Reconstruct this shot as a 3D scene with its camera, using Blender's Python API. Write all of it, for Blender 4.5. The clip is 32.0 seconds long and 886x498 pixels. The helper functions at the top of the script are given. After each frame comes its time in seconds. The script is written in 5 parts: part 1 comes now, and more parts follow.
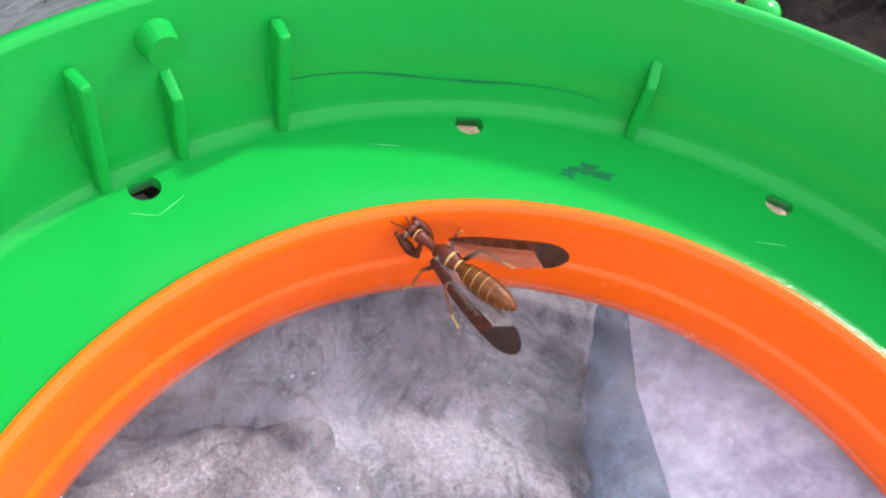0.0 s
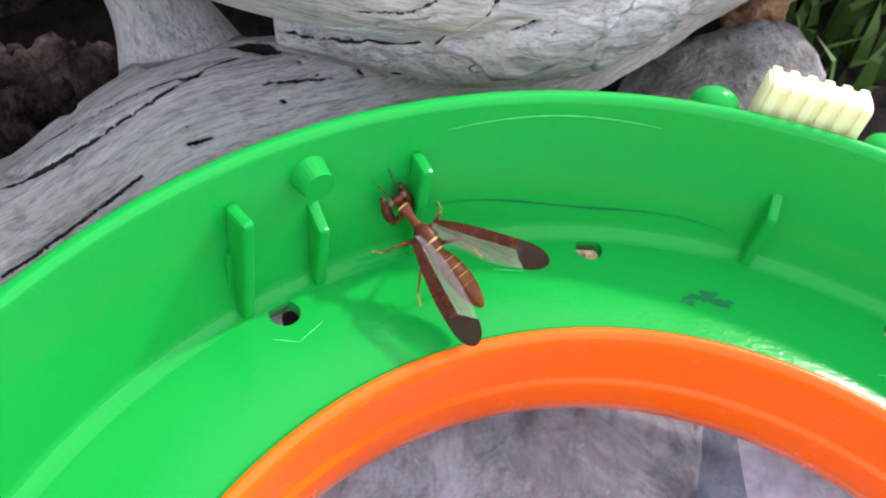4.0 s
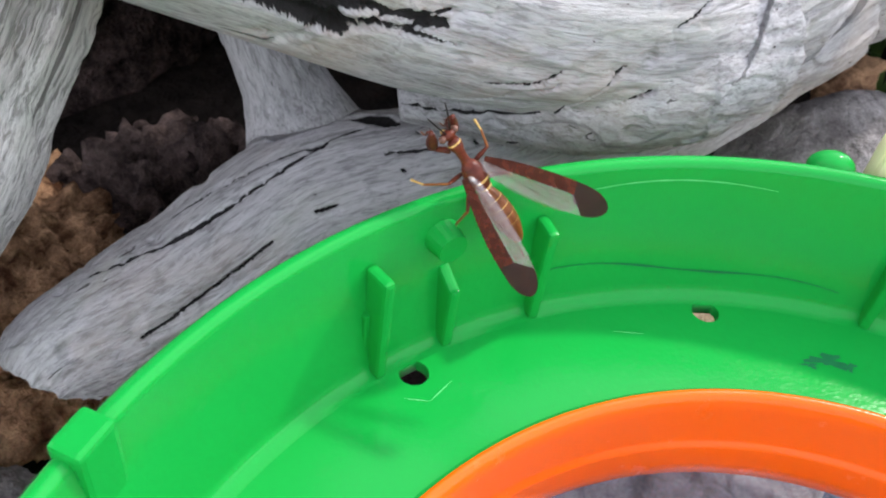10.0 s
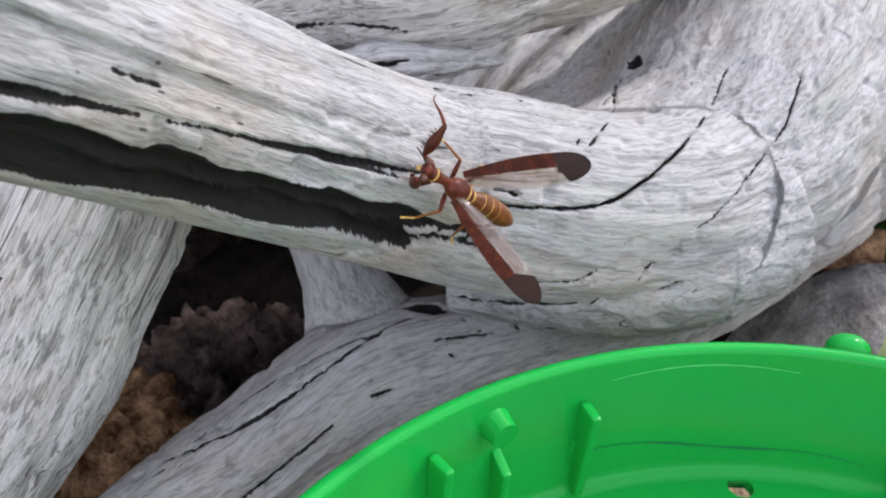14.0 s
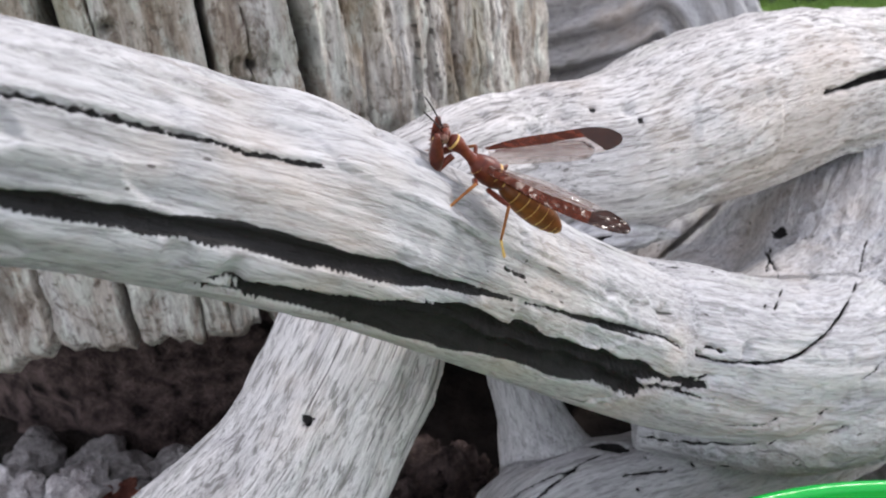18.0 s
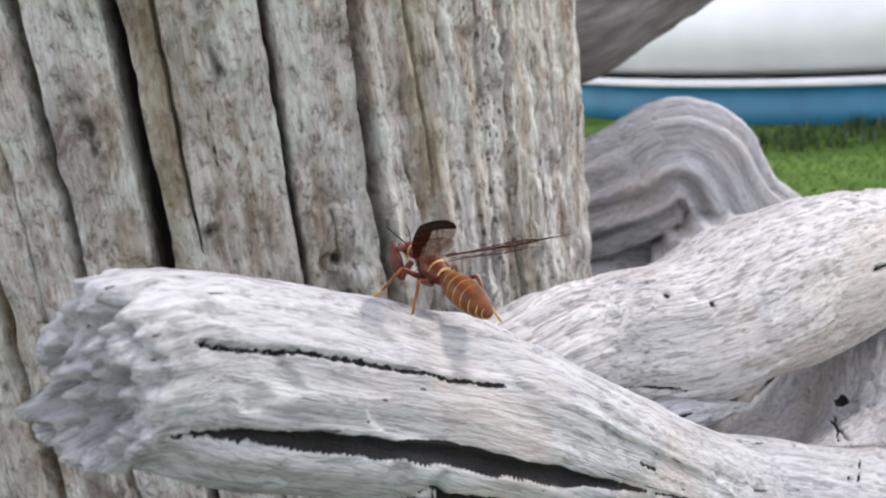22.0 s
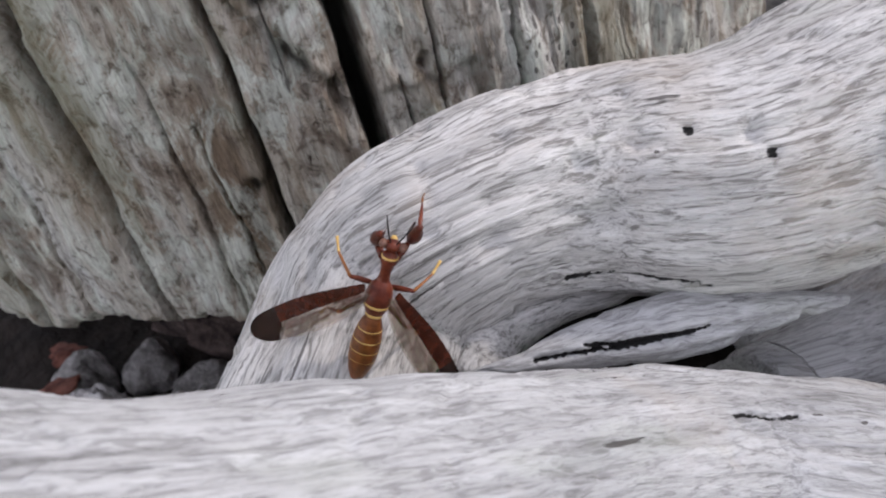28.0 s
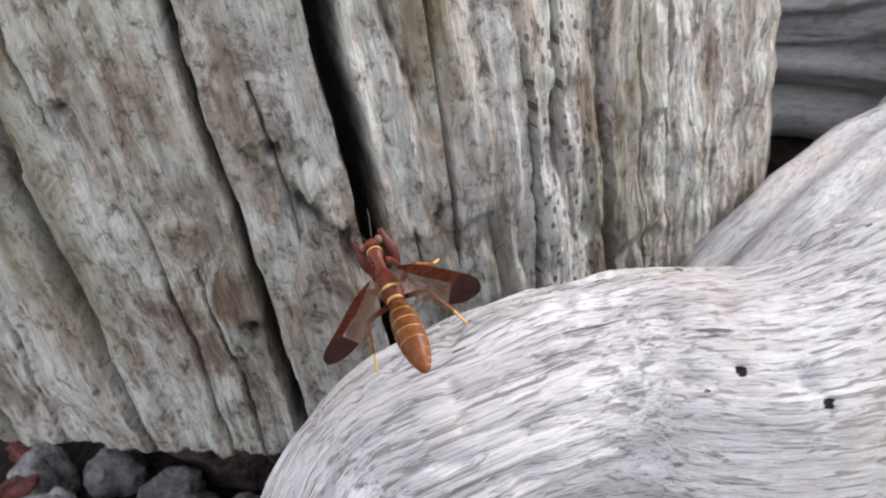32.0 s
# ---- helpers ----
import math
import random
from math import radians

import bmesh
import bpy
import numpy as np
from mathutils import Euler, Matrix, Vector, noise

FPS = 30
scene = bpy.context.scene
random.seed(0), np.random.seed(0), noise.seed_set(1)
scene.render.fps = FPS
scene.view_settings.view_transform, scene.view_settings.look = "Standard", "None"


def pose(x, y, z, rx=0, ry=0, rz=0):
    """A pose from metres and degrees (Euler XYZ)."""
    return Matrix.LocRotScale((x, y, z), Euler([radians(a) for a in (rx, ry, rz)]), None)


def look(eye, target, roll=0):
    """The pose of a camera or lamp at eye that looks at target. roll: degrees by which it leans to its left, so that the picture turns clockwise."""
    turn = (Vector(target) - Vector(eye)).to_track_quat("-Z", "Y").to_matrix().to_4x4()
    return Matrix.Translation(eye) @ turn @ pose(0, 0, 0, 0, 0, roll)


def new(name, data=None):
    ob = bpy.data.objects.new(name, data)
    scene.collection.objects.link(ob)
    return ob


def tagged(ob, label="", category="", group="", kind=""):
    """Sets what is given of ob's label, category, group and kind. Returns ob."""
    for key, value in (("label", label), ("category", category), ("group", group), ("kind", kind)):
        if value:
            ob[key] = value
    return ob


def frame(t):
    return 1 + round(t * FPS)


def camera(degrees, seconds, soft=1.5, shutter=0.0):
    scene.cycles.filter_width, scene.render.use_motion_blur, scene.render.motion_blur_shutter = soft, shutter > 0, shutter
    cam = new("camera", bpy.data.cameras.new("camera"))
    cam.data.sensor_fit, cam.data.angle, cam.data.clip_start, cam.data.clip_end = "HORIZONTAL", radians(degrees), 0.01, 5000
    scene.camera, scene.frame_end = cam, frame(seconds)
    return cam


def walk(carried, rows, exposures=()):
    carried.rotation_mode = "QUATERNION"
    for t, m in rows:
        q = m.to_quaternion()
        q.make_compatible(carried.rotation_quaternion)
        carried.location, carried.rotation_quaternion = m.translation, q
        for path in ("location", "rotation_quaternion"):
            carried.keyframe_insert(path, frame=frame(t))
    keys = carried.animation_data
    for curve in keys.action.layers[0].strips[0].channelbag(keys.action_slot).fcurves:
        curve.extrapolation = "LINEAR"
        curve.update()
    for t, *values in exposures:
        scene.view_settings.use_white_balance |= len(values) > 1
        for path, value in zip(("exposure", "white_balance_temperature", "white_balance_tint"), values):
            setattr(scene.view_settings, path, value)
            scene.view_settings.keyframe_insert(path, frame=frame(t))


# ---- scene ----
cam = camera(53.0, 32.0, soft=2.0)
cam.data.dof.use_dof, cam.data.dof.focus_distance, cam.data.dof.aperture_fstop = True, 0.122, 60.0
METRES, EYE, TILT, LEAN, TURN = 0.30, 0.20, -55.0, 0.0, 0.0
ROWS = [
    (0.0, 0.0, 0.0, 0.0, 0.0, -0.0, -0.0),
    (0.5, -0.0049, 0.0007, 0.0047, -0.16, 0.4, -0.02),
    (1.0, 0.0005, 0.0063, 0.0064, -0.16, 0.23, 0.1),
    (1.5, -0.0082, -0.0092, 0.0044, -0.25, 1.16, 0.16),
    (2.0, -0.0153, -0.016, 0.0055, -0.25, 2.26, 0.2),
    (2.5, -0.0299, -0.011, 0.0106, -0.35, 2.87, -0.13),
    (3.0, -0.046, -0.0088, 0.0163, -0.06, 3.21, -0.49),
    (3.5, -0.0517, -0.0084, 0.0286, 0.64, 3.62, -0.95),
    (5.5, -0.073, -0.0129, 0.0348, 2.85, 5.77, -1.53),
    (6.0, -0.0765, -0.0174, 0.0328, 3.19, 6.37, -1.46),
    (6.5, -0.0806, -0.0204, 0.0311, 3.58, 7.2, -1.62),
    (7.0, -0.0831, -0.0228, 0.031, 3.87, 7.58, -1.74),
    (7.5, -0.0855, -0.0283, 0.0291, 4.17, 7.93, -1.7),
    (8.0, -0.084, -0.0273, 0.0242, 4.5, 8.27, -1.56),
    (8.5, -0.0892, -0.027, 0.0225, 4.71, 8.53, -1.64),
    (9.0, -0.0883, -0.0232, 0.0241, 4.78, 8.8, -1.52),
    (9.5, -0.0887, -0.0221, 0.0226, 4.8, 8.98, -1.34),
    (10.0, -0.0944, -0.0238, 0.0218, 4.61, 9.02, -1.54),
    (10.5, -0.0936, -0.0253, 0.0223, 4.62, 9.02, -1.37),
    (11.0, -0.0961, -0.0322, 0.0213, 4.34, 9.19, -1.44),
    (11.5, -0.0915, -0.0462, 0.0342, 4.35, 10.33, -1.26),
    (12.0, -0.0921, -0.0536, 0.0326, 4.43, 12.15, -1.22),
    (12.5, -0.0941, -0.0589, 0.0282, 4.58, 13.97, -1.28),
    (13.0, -0.0994, -0.0629, 0.0341, 4.99, 16.39, -0.62),
    (13.5, -0.1052, -0.0671, 0.038, 5.37, 17.16, -0.71),
    (14.0, -0.1093, -0.0765, 0.0351, 5.8, 18.34, -0.88),
    (14.5, -0.1142, -0.083, 0.0345, 6.17, 19.31, -1.3),
    (16.5, -0.1671, -0.138, 0.0131, 6.8, 23.41, -1.86),
    (17.0, -0.1782, -0.1509, 0.0129, 6.99, 24.37, -1.94),
    (17.5, -0.1964, -0.1759, 0.0113, 7.19, 25.68, -1.86),
    (18.0, -0.2179, -0.1864, 0.0085, 7.28, 26.88, -1.91),
    (18.5, -0.218, -0.2004, 0.0032, 7.41, 27.63, -1.75),
    (19.0, -0.2242, -0.2162, -0.0008, 7.53, 29.12, -1.18),
    (19.5, -0.2325, -0.2259, -0.0042, 7.59, 30.99, -1.03),
    (20.0, -0.2514, -0.2337, -0.0043, 7.48, 32.89, -1.08),
    (20.5, -0.2669, -0.2434, -0.0161, 7.71, 34.12, -1.0),
    (21.0, -0.2788, -0.2502, -0.0105, 7.97, 34.9, -1.04),
    (21.5, -0.2747, -0.2496, 0.0016, 8.23, 35.78, -0.71),
    (22.0, -0.2758, -0.2471, 0.0054, 8.2, 36.63, -0.39),
    (22.5, -0.2717, -0.2459, 0.0072, 7.94, 37.55, -0.33),
    (23.0, -0.2667, -0.2424, 0.0071, 7.96, 38.43, -0.25),
    (23.5, -0.2648, -0.2247, 0.0116, 7.85, 38.13, -0.01),
    (24.0, -0.2612, -0.2224, 0.0125, 7.64, 37.03, -0.14),
    (24.5, -0.2592, -0.2155, 0.0151, 7.73, 36.43, -0.12),
    (25.0, -0.2515, -0.2021, 0.02, 7.62, 35.33, 0.26),
    (25.5, -0.2169, -0.197, 0.0532, 7.94, 32.56, 0.87),
    (26.0, -0.1778, -0.169, 0.1097, 10.63, 27.36, -2.53),
    (26.5, -0.135, -0.1045, 0.1669, 15.7, 21.55, -6.19),
    (28.5, -0.1241, -0.0225, 0.2497, 23.63, 9.58, -10.66),
    (29.0, -0.1327, -0.0163, 0.256, 22.2, 9.36, -10.99),
    (29.5, -0.1381, -0.014, 0.2618, 21.58, 8.74, -10.86),
    (30.0, -0.1485, -0.0186, 0.2681, 21.0, 9.76, -11.07),
    (30.5, -0.1633, -0.0226, 0.283, 20.61, 10.91, -11.78),
    (31.0, -0.158, -0.0244, 0.2993, 20.17, 11.97, -12.39),
    (31.5, -0.164, -0.037, 0.303, 19.94, 12.95, -13.16),
    (32.0, -0.1712, -0.0397, 0.3122, 19.89, 14.06, -13.25),
]
walk(cam, [(t, pose(0, 0, EYE, TILT, LEAN, TURN) @ pose(METRES * x, METRES * y, METRES * z, 90 + pitch, roll, yaw)) for t, x, y, z, yaw, pitch, roll in ROWS],
     [(0.0, 1.92, 6500, 16), (3.0, 1.9, 6500, 16), (6.0, 1.8, 6500, 16), (9.0, 1.75, 6500, 16), (12.0, 1.7, 6500, 16), (13.5, 1.5, 6500, 16), (17.0, 1.5, 6500, 16), (21.0, 1.53, 6500, 16), (24.0, 1.5, 6500, 16), (26.0, 1.25, 6500, 16), (29.0, 1.15, 6500, 16), (30.0, 1.35, 6500, 16), (32.0, 1.58, 6500, 16)])

# ---- world and light ----
world = bpy.data.worlds.new("sky")
scene.world = world
world.use_nodes = True
SUN_UP, SUN_FROM = 38.0, 52.0
wn = world.node_tree.nodes
sky = wn.new("ShaderNodeTexSky")
sky.sky_type = "NISHITA"
sky.sun_disc = False
sky.sun_elevation, sky.sun_rotation = radians(SUN_UP), radians(SUN_FROM)
sky.air_density, sky.dust_density = 1.0, 0.2
wn["Background"].inputs["Strength"].default_value = 0.15
veil = wn.new("ShaderNodeHueSaturation")
veil.inputs["Saturation"].default_value = 0.35
world.node_tree.links.new(sky.outputs[0], veil.inputs["Color"])
cloud = wn.new("ShaderNodeMix")
cloud.data_type = "RGBA"
cloud.inputs[0].default_value = 0.5
cloud.inputs[7].default_value = (4.05, 4.2, 4.75, 1)
world.node_tree.links.new(veil.outputs[0], cloud.inputs[6])
world.node_tree.links.new(cloud.outputs[2], wn["Background"].inputs["Color"])
sun = new("sun", bpy.data.lights.new("sun", "SUN"))
sun.data.energy, sun.data.angle, sun.data.color = 0.95, radians(3.5), (1.0, 0.95, 0.87)
az, el = radians(SUN_FROM), radians(SUN_UP)
SUN_WAY = Vector((math.sin(az) * math.cos(el), math.cos(az) * math.cos(el), math.sin(el)))
sun.matrix_world = look(SUN_WAY * 5, (0, 0, 0))

# ---- materials ----
def material(name, rough=0.6, metal=0.0):
    m = bpy.data.materials.new(name)
    m.use_nodes = True
    b = m.node_tree.nodes["Principled BSDF"]
    b.inputs["Roughness"].default_value, b.inputs["Metallic"].default_value = rough, metal
    return m, m.node_tree, b


def ramp(nt, fac, stops):
    r = nt.nodes.new("ShaderNodeValToRGB")
    el = r.color_ramp.elements
    while len(el) < len(stops):
        el.new(0.5)
    for e, (p, c) in zip(el, stops):
        e.position, e.color = p, (*c, 1) if len(c) == 3 else c
    nt.links.new(fac, r.inputs["Fac"])
    return r.outputs["Color"]


def noise_tex(nt, vec, scale, detail=4.0, rough=0.55, distort=0.0, out="Fac"):
    n = nt.nodes.new("ShaderNodeTexNoise")
    n.inputs["Scale"].default_value, n.inputs["Detail"].default_value = scale, detail
    n.inputs["Roughness"].default_value, n.inputs["Distortion"].default_value = rough, distort
    nt.links.new(vec, n.inputs["Vector"])
    return n.outputs[out]


def mapped(nt, vec, scale=(1, 1, 1), offset=(0, 0, 0)):
    mp = nt.nodes.new("ShaderNodeMapping")
    mp.inputs["Scale"].default_value, mp.inputs["Location"].default_value = scale, offset
    nt.links.new(vec, mp.inputs["Vector"])
    return mp.outputs[0]


def coords(nt, kind="Object"):
    return nt.nodes.new("ShaderNodeTexCoord").outputs[kind]


def attribute(nt, name):
    a = nt.nodes.new("ShaderNodeAttribute")
    a.attribute_name = name
    return a.outputs["Vector"]


def mixed(nt, fac, a, b, how="MIX"):
    m = nt.nodes.new("ShaderNodeMix")
    m.data_type, m.blend_type = "RGBA", how
    for sock, v in ((m.inputs[0], fac), (m.inputs[6], a), (m.inputs[7], b)):
        if isinstance(v, (int, float)):
            sock.default_value = v
        elif isinstance(v, tuple):
            sock.default_value = (*v, 1)
        else:
            nt.links.new(v, sock)
    return m.outputs[2]


def maths(nt, op, a, b=0.5, c=0.0):
    n = nt.nodes.new("ShaderNodeMath")
    n.operation = op
    for sock, v in zip(n.inputs, (a, b, c)):
        if isinstance(v, (int, float)):
            sock.default_value = v
        else:
            nt.links.new(v, sock)
    return n.outputs[0]


def bumped(nt, b, height, strength=0.4, dist=0.001):
    n = nt.nodes.new("ShaderNodeBump")
    n.inputs["Strength"].default_value, n.inputs["Distance"].default_value = strength, dist
    nt.links.new(height, n.inputs["Height"])
    nt.links.new(n.outputs[0], b.inputs["Normal"])


def plastic(name, colour, rough=0.3, grow=0.06, gloss=0.2):
    m, nt, b = material(name, rough)
    o = coords(nt)
    big = noise_tex(nt, o, 25, 3)
    c2 = tuple(min(1, v * (1 + grow)) for v in colour)
    col = ramp(nt, big, [(0.3, colour), (0.7, c2)])
    # dust and scuffs
    dust_haze = ramp(nt, noise_tex(nt, o, 210, 8, 0.7), [(0.60, (0, 0, 0)), (0.80, (1, 1, 1))])
    col = mixed(nt, maths(nt, "MULTIPLY", dust_haze, 0.025), col, (0.45, 0.47, 0.40))
    nt.links.new(col, b.inputs["Base Color"])
    nt.links.new(ramp(nt, noise_tex(nt, o, 120, 6, 0.65), [(0.35, (rough * 0.8,) * 3), (0.7, (min(1.0, rough * 1.5),) * 3)]), b.inputs["Roughness"])
    h = maths(nt, "ADD", noise_tex(nt, o, 900, 2), maths(nt, "MULTIPLY", noise_tex(nt, o, 60, 3), 2.0))
    bumped(nt, b, h, 0.12, 0.0004)
    b.inputs["Specular IOR Level"].default_value = gloss
    return m


GREEN = plastic("green_plastic", (0.001, 0.325, 0.044), 0.15, 0.06, 0.22)
ORANGE = plastic("orange_plastic", (0.95, 0.130, 0.002), 0.2, 0.06, 0.3)
CREAM = plastic("cream_plastic", (0.82, 0.78, 0.45), 0.4)


def clear_lens():
    m, nt, b = material("clear_lens", 0.3)
    o = coords(nt)
    clear = nt.nodes.new("ShaderNodeBsdfTransparent")
    clear.inputs[0].default_value = (0.95, 0.95, 0.98, 1)
    b.inputs["Base Color"].default_value = (0.75, 0.75, 0.82, 1)
    mx = nt.nodes.new("ShaderNodeMixShader")
    v = nt.nodes.new("ShaderNodeTexVoronoi")
    v.inputs["Scale"].default_value = 420
    nt.links.new(o, v.inputs["Vector"])
    # glints on the lens, painted as scattered pale dots
    glint_dots = maths(nt, "MULTIPLY", maths(nt, "LESS_THAN", v.outputs["Distance"], 0.085), maths(nt, "GREATER_THAN", noise_tex(nt, o, 45, 3), 0.54))
    # dust film that also paints in the haze of reflected sky
    dust_haze = ramp(nt, noise_tex(nt, o, 50, 6), [(0.4, (0.02,) * 3), (0.75, (0.11,) * 3)])
    nt.links.new(maths(nt, "ADD", dust_haze, maths(nt, "MULTIPLY", glint_dots, 0.5)), mx.inputs[0])
    nt.links.new(clear.outputs[0], mx.inputs[1])
    nt.links.new(b.outputs[0], mx.inputs[2])
    nt.links.new(mx.outputs[0], nt.nodes["Material Output"].inputs["Surface"])
    return m


LENS = clear_lens()
GRIME = plastic("green_black_grime", (0.004, 0.16, 0.05), 0.6)


def driftwood_material(name, streak, mottle, hairy, tint):
    """Bleached wood; streak: long soft streaks, mottle: short grey dashes, hairy: fine fibres, all along the grain."""
    m, nt, b = material(name, 0.8)
    b.inputs["Specular IOR Level"].default_value = 0.15
    g = attribute(nt, "grain")
    o = coords(nt)
    hair = noise_tex(nt, mapped(nt, g, (420, 3600, 3600)), 1.0, 4, 0.7, 0.4)
    fine = noise_tex(nt, mapped(nt, g, (210, 1250, 1250)), 1.0, 6, 0.68, 0.7)
    fibre = noise_tex(nt, mapped(nt, g, (45, 560, 560)), 1.0, 6, 0.65, 0.8)
    wide = noise_tex(nt, mapped(nt, g, (14, 120, 120)), 1.0, 5, 0.6, 0.9)
    tone = noise_tex(nt, o, 26, 5, 0.6)
    col = ramp(nt, wide, [(0.28, tuple(0.58 * c for c in tint)), (0.45, tuple(0.82 * c for c in tint)), (0.68, tint)])
    col = mixed(nt, streak, col, ramp(nt, fibre, [(0.30, (0.42, 0.41, 0.40)), (0.45, (0.8, 0.79, 0.78)), (0.62, (1, 1, 1))]), "MULTIPLY")
    col = mixed(nt, mottle, col, ramp(nt, fine, [(0.40, (0.27, 0.26, 0.25)), (0.49, (0.86, 0.86, 0.86)), (0.56, (1, 1, 1))]), "MULTIPLY")
    col = mixed(nt, hairy, col, ramp(nt, hair, [(0.36, (0.4, 0.39, 0.38)), (0.5, (0.95, 0.95, 0.95)), (0.64, (1, 1, 1))]), "MULTIPLY")
    col = mixed(nt, maths(nt, "MULTIPLY", ramp(nt, tone, [(0.52, (0, 0, 0)), (0.68, (1, 1, 1))]), 0.35), col, (0.50, 0.39, 0.29))
    lich = noise_tex(nt, mapped(nt, g, (30, 90, 90), (5, 1, 2)), 1.0, 5)
    col = mixed(nt, maths(nt, "MULTIPLY", ramp(nt, lich, [(0.58, (0, 0, 0)), (0.75, (1, 1, 1))]), 0.3), col, (0.54, 0.58, 0.48))
    line = noise_tex(nt, mapped(nt, g, (32, 620, 620), (1, 3, 2)), 1.0, 3, 0.5, 0.7)
    slit = ramp(nt, line, [(0.27, (1, 1, 1)), (0.30, (0, 0, 0))])
    col = mixed(nt, maths(nt, "MULTIPLY", slit, 0.75), col, (0.05, 0.042, 0.038))
    v = nt.nodes.new("ShaderNodeTexVoronoi")
    nt.links.new(mapped(nt, g, (260, 620, 620)), v.inputs["Vector"])
    v.inputs["Scale"].default_value = 1.0
    speck = maths(nt, "LESS_THAN", v.outputs["Distance"], 0.13)
    speck = maths(nt, "MULTIPLY", speck, maths(nt, "GREATER_THAN", noise_tex(nt, o, 45, 3), 0.60))
    col = mixed(nt, maths(nt, "MULTIPLY", speck, 0.8), col, (0.05, 0.04, 0.035))
    # split shade painted near black over some rot, its edge breaking along the grain
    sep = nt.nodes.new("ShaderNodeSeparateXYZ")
    nt.links.new(attribute(nt, "crack_shade"), sep.inputs[0])
    crack_shade = maths(nt, "ADD", sep.outputs[0], maths(nt, "MULTIPLY", maths(nt, "SUBTRACT", fibre, 0.5), 0.6))
    col = mixed(nt, ramp(nt, crack_shade, [(0.42, (0, 0, 0)), (0.62, (0.97, 0.97, 0.97))]), col, (0.008, 0.007, 0.007))
    nt.links.new(col, b.inputs["Base Color"])
    h = maths(nt, "ADD", maths(nt, "MULTIPLY", fibre, 0.9), maths(nt, "MULTIPLY", wide, 0.6))
    h = maths(nt, "ADD", h, maths(nt, "ADD", maths(nt, "MULTIPLY", fine, mottle), maths(nt, "MULTIPLY", hair, 0.4 * hairy)))
    h = maths(nt, "SUBTRACT", h, maths(nt, "ADD", speck, slit))
    bumped(nt, b, h, 0.85, 0.0009)
    return m


DRIFT = driftwood_material("silvery_driftwood", 0.65, 0.5, 0.4, (0.612, 0.612, 0.620))
MOTTLED = driftwood_material("mottled_driftwood", 0.4, 0.8, 0.5, (0.79, 0.768, 0.748))


def stump_material():
    m, nt, b = material("weathered_post_wood", 0.85)
    g = attribute(nt, "grain")
    o = coords(nt)
    sep = nt.nodes.new("ShaderNodeSeparateXYZ")
    nt.links.new(g, sep.inputs[0])
    fine = noise_tex(nt, mapped(nt, g, (1700, 160, 1)), 1.0, 5, 0.7, 0.5)
    fibre = noise_tex(nt, mapped(nt, g, (380, 45, 1)), 1.0, 6, 0.65, 0.9)
    wide = noise_tex(nt, mapped(nt, g, (75, 8, 1)), 1.0, 4, 0.6, 1.0)
    blot = noise_tex(nt, mapped(nt, o, (1, 1, 0.55)), 75, 9, 0.74, 0.8)
    fleck = noise_tex(nt, mapped(nt, o, (1, 1, 0.7)), 420, 6, 0.75, 0.5)
    col = ramp(nt, wide, [(0.32, (0.30, 0.22, 0.15)), (0.43, (0.54, 0.47, 0.39)), (0.52, (0.68, 0.64, 0.57)), (0.66, (0.80, 0.79, 0.75))])
    col = mixed(nt, maths(nt, "MULTIPLY", ramp(nt, blot, [(0.50, (0, 0, 0)), (0.56, (1, 1, 1))]), 0.75), col, (0.80, 0.84, 0.76))
    col = mixed(nt, maths(nt, "MULTIPLY", ramp(nt, blot, [(0.38, (1, 1, 1)), (0.46, (0, 0, 0))]), 0.8), col, (0.21, 0.15, 0.11))
    col = mixed(nt, 0.5, col, ramp(nt, fibre, [(0.32, (0.32, 0.27, 0.22)), (0.46, (0.82, 0.80, 0.77)), (0.6, (1, 1, 1))]), "MULTIPLY")
    col = mixed(nt, 0.6, col, ramp(nt, fine, [(0.36, (0.36, 0.33, 0.30)), (0.5, (0.95, 0.95, 0.95))]), "MULTIPLY")
    col = mixed(nt, 0.95, col, ramp(nt, fleck, [(0.36, (0.30, 0.26, 0.23)), (0.47, (0.90, 0.89, 0.88)), (0.58, (1.0, 1.0, 1.0))]), "MULTIPLY")
    moss = noise_tex(nt, mapped(nt, g, (42, 5, 1), (3, 7, 0)), 1.0, 6, 0.65)
    col = mixed(nt, maths(nt, "MULTIPLY", ramp(nt, moss, [(0.52, (0, 0, 0)), (0.64, (1, 1, 1))]), 0.6), col, (0.19, 0.15, 0.07))
    damp = noise_tex(nt, mapped(nt, g, (55, 12, 1), (11, 5, 0)), 1.0, 5, 0.6)
    col = mixed(nt, maths(nt, "MULTIPLY", ramp(nt, damp, [(0.56, (0, 0, 0)), (0.66, (1, 1, 1))]), 0.55), col, (0.13, 0.10, 0.08))
    # wormholes in one stave
    v = nt.nodes.new("ShaderNodeTexVoronoi")
    nt.links.new(mapped(nt, g, (560, 300, 1)), v.inputs["Vector"])
    v.inputs["Scale"].default_value = 1.0
    stave = maths(nt, "LESS_THAN", maths(nt, "ABSOLUTE", maths(nt, "ADD", sep.outputs[0], 0.0024 * 33.5)), 0.0095)
    pit = maths(nt, "MULTIPLY", maths(nt, "LESS_THAN", v.outputs["Distance"], 0.27), stave)
    col = mixed(nt, maths(nt, "MULTIPLY", pit, 0.75), col, (0.06, 0.05, 0.04))
    shade_parts = nt.nodes.new("ShaderNodeSeparateXYZ")
    nt.links.new(attribute(nt, "crack_shade"), shade_parts.inputs[0])
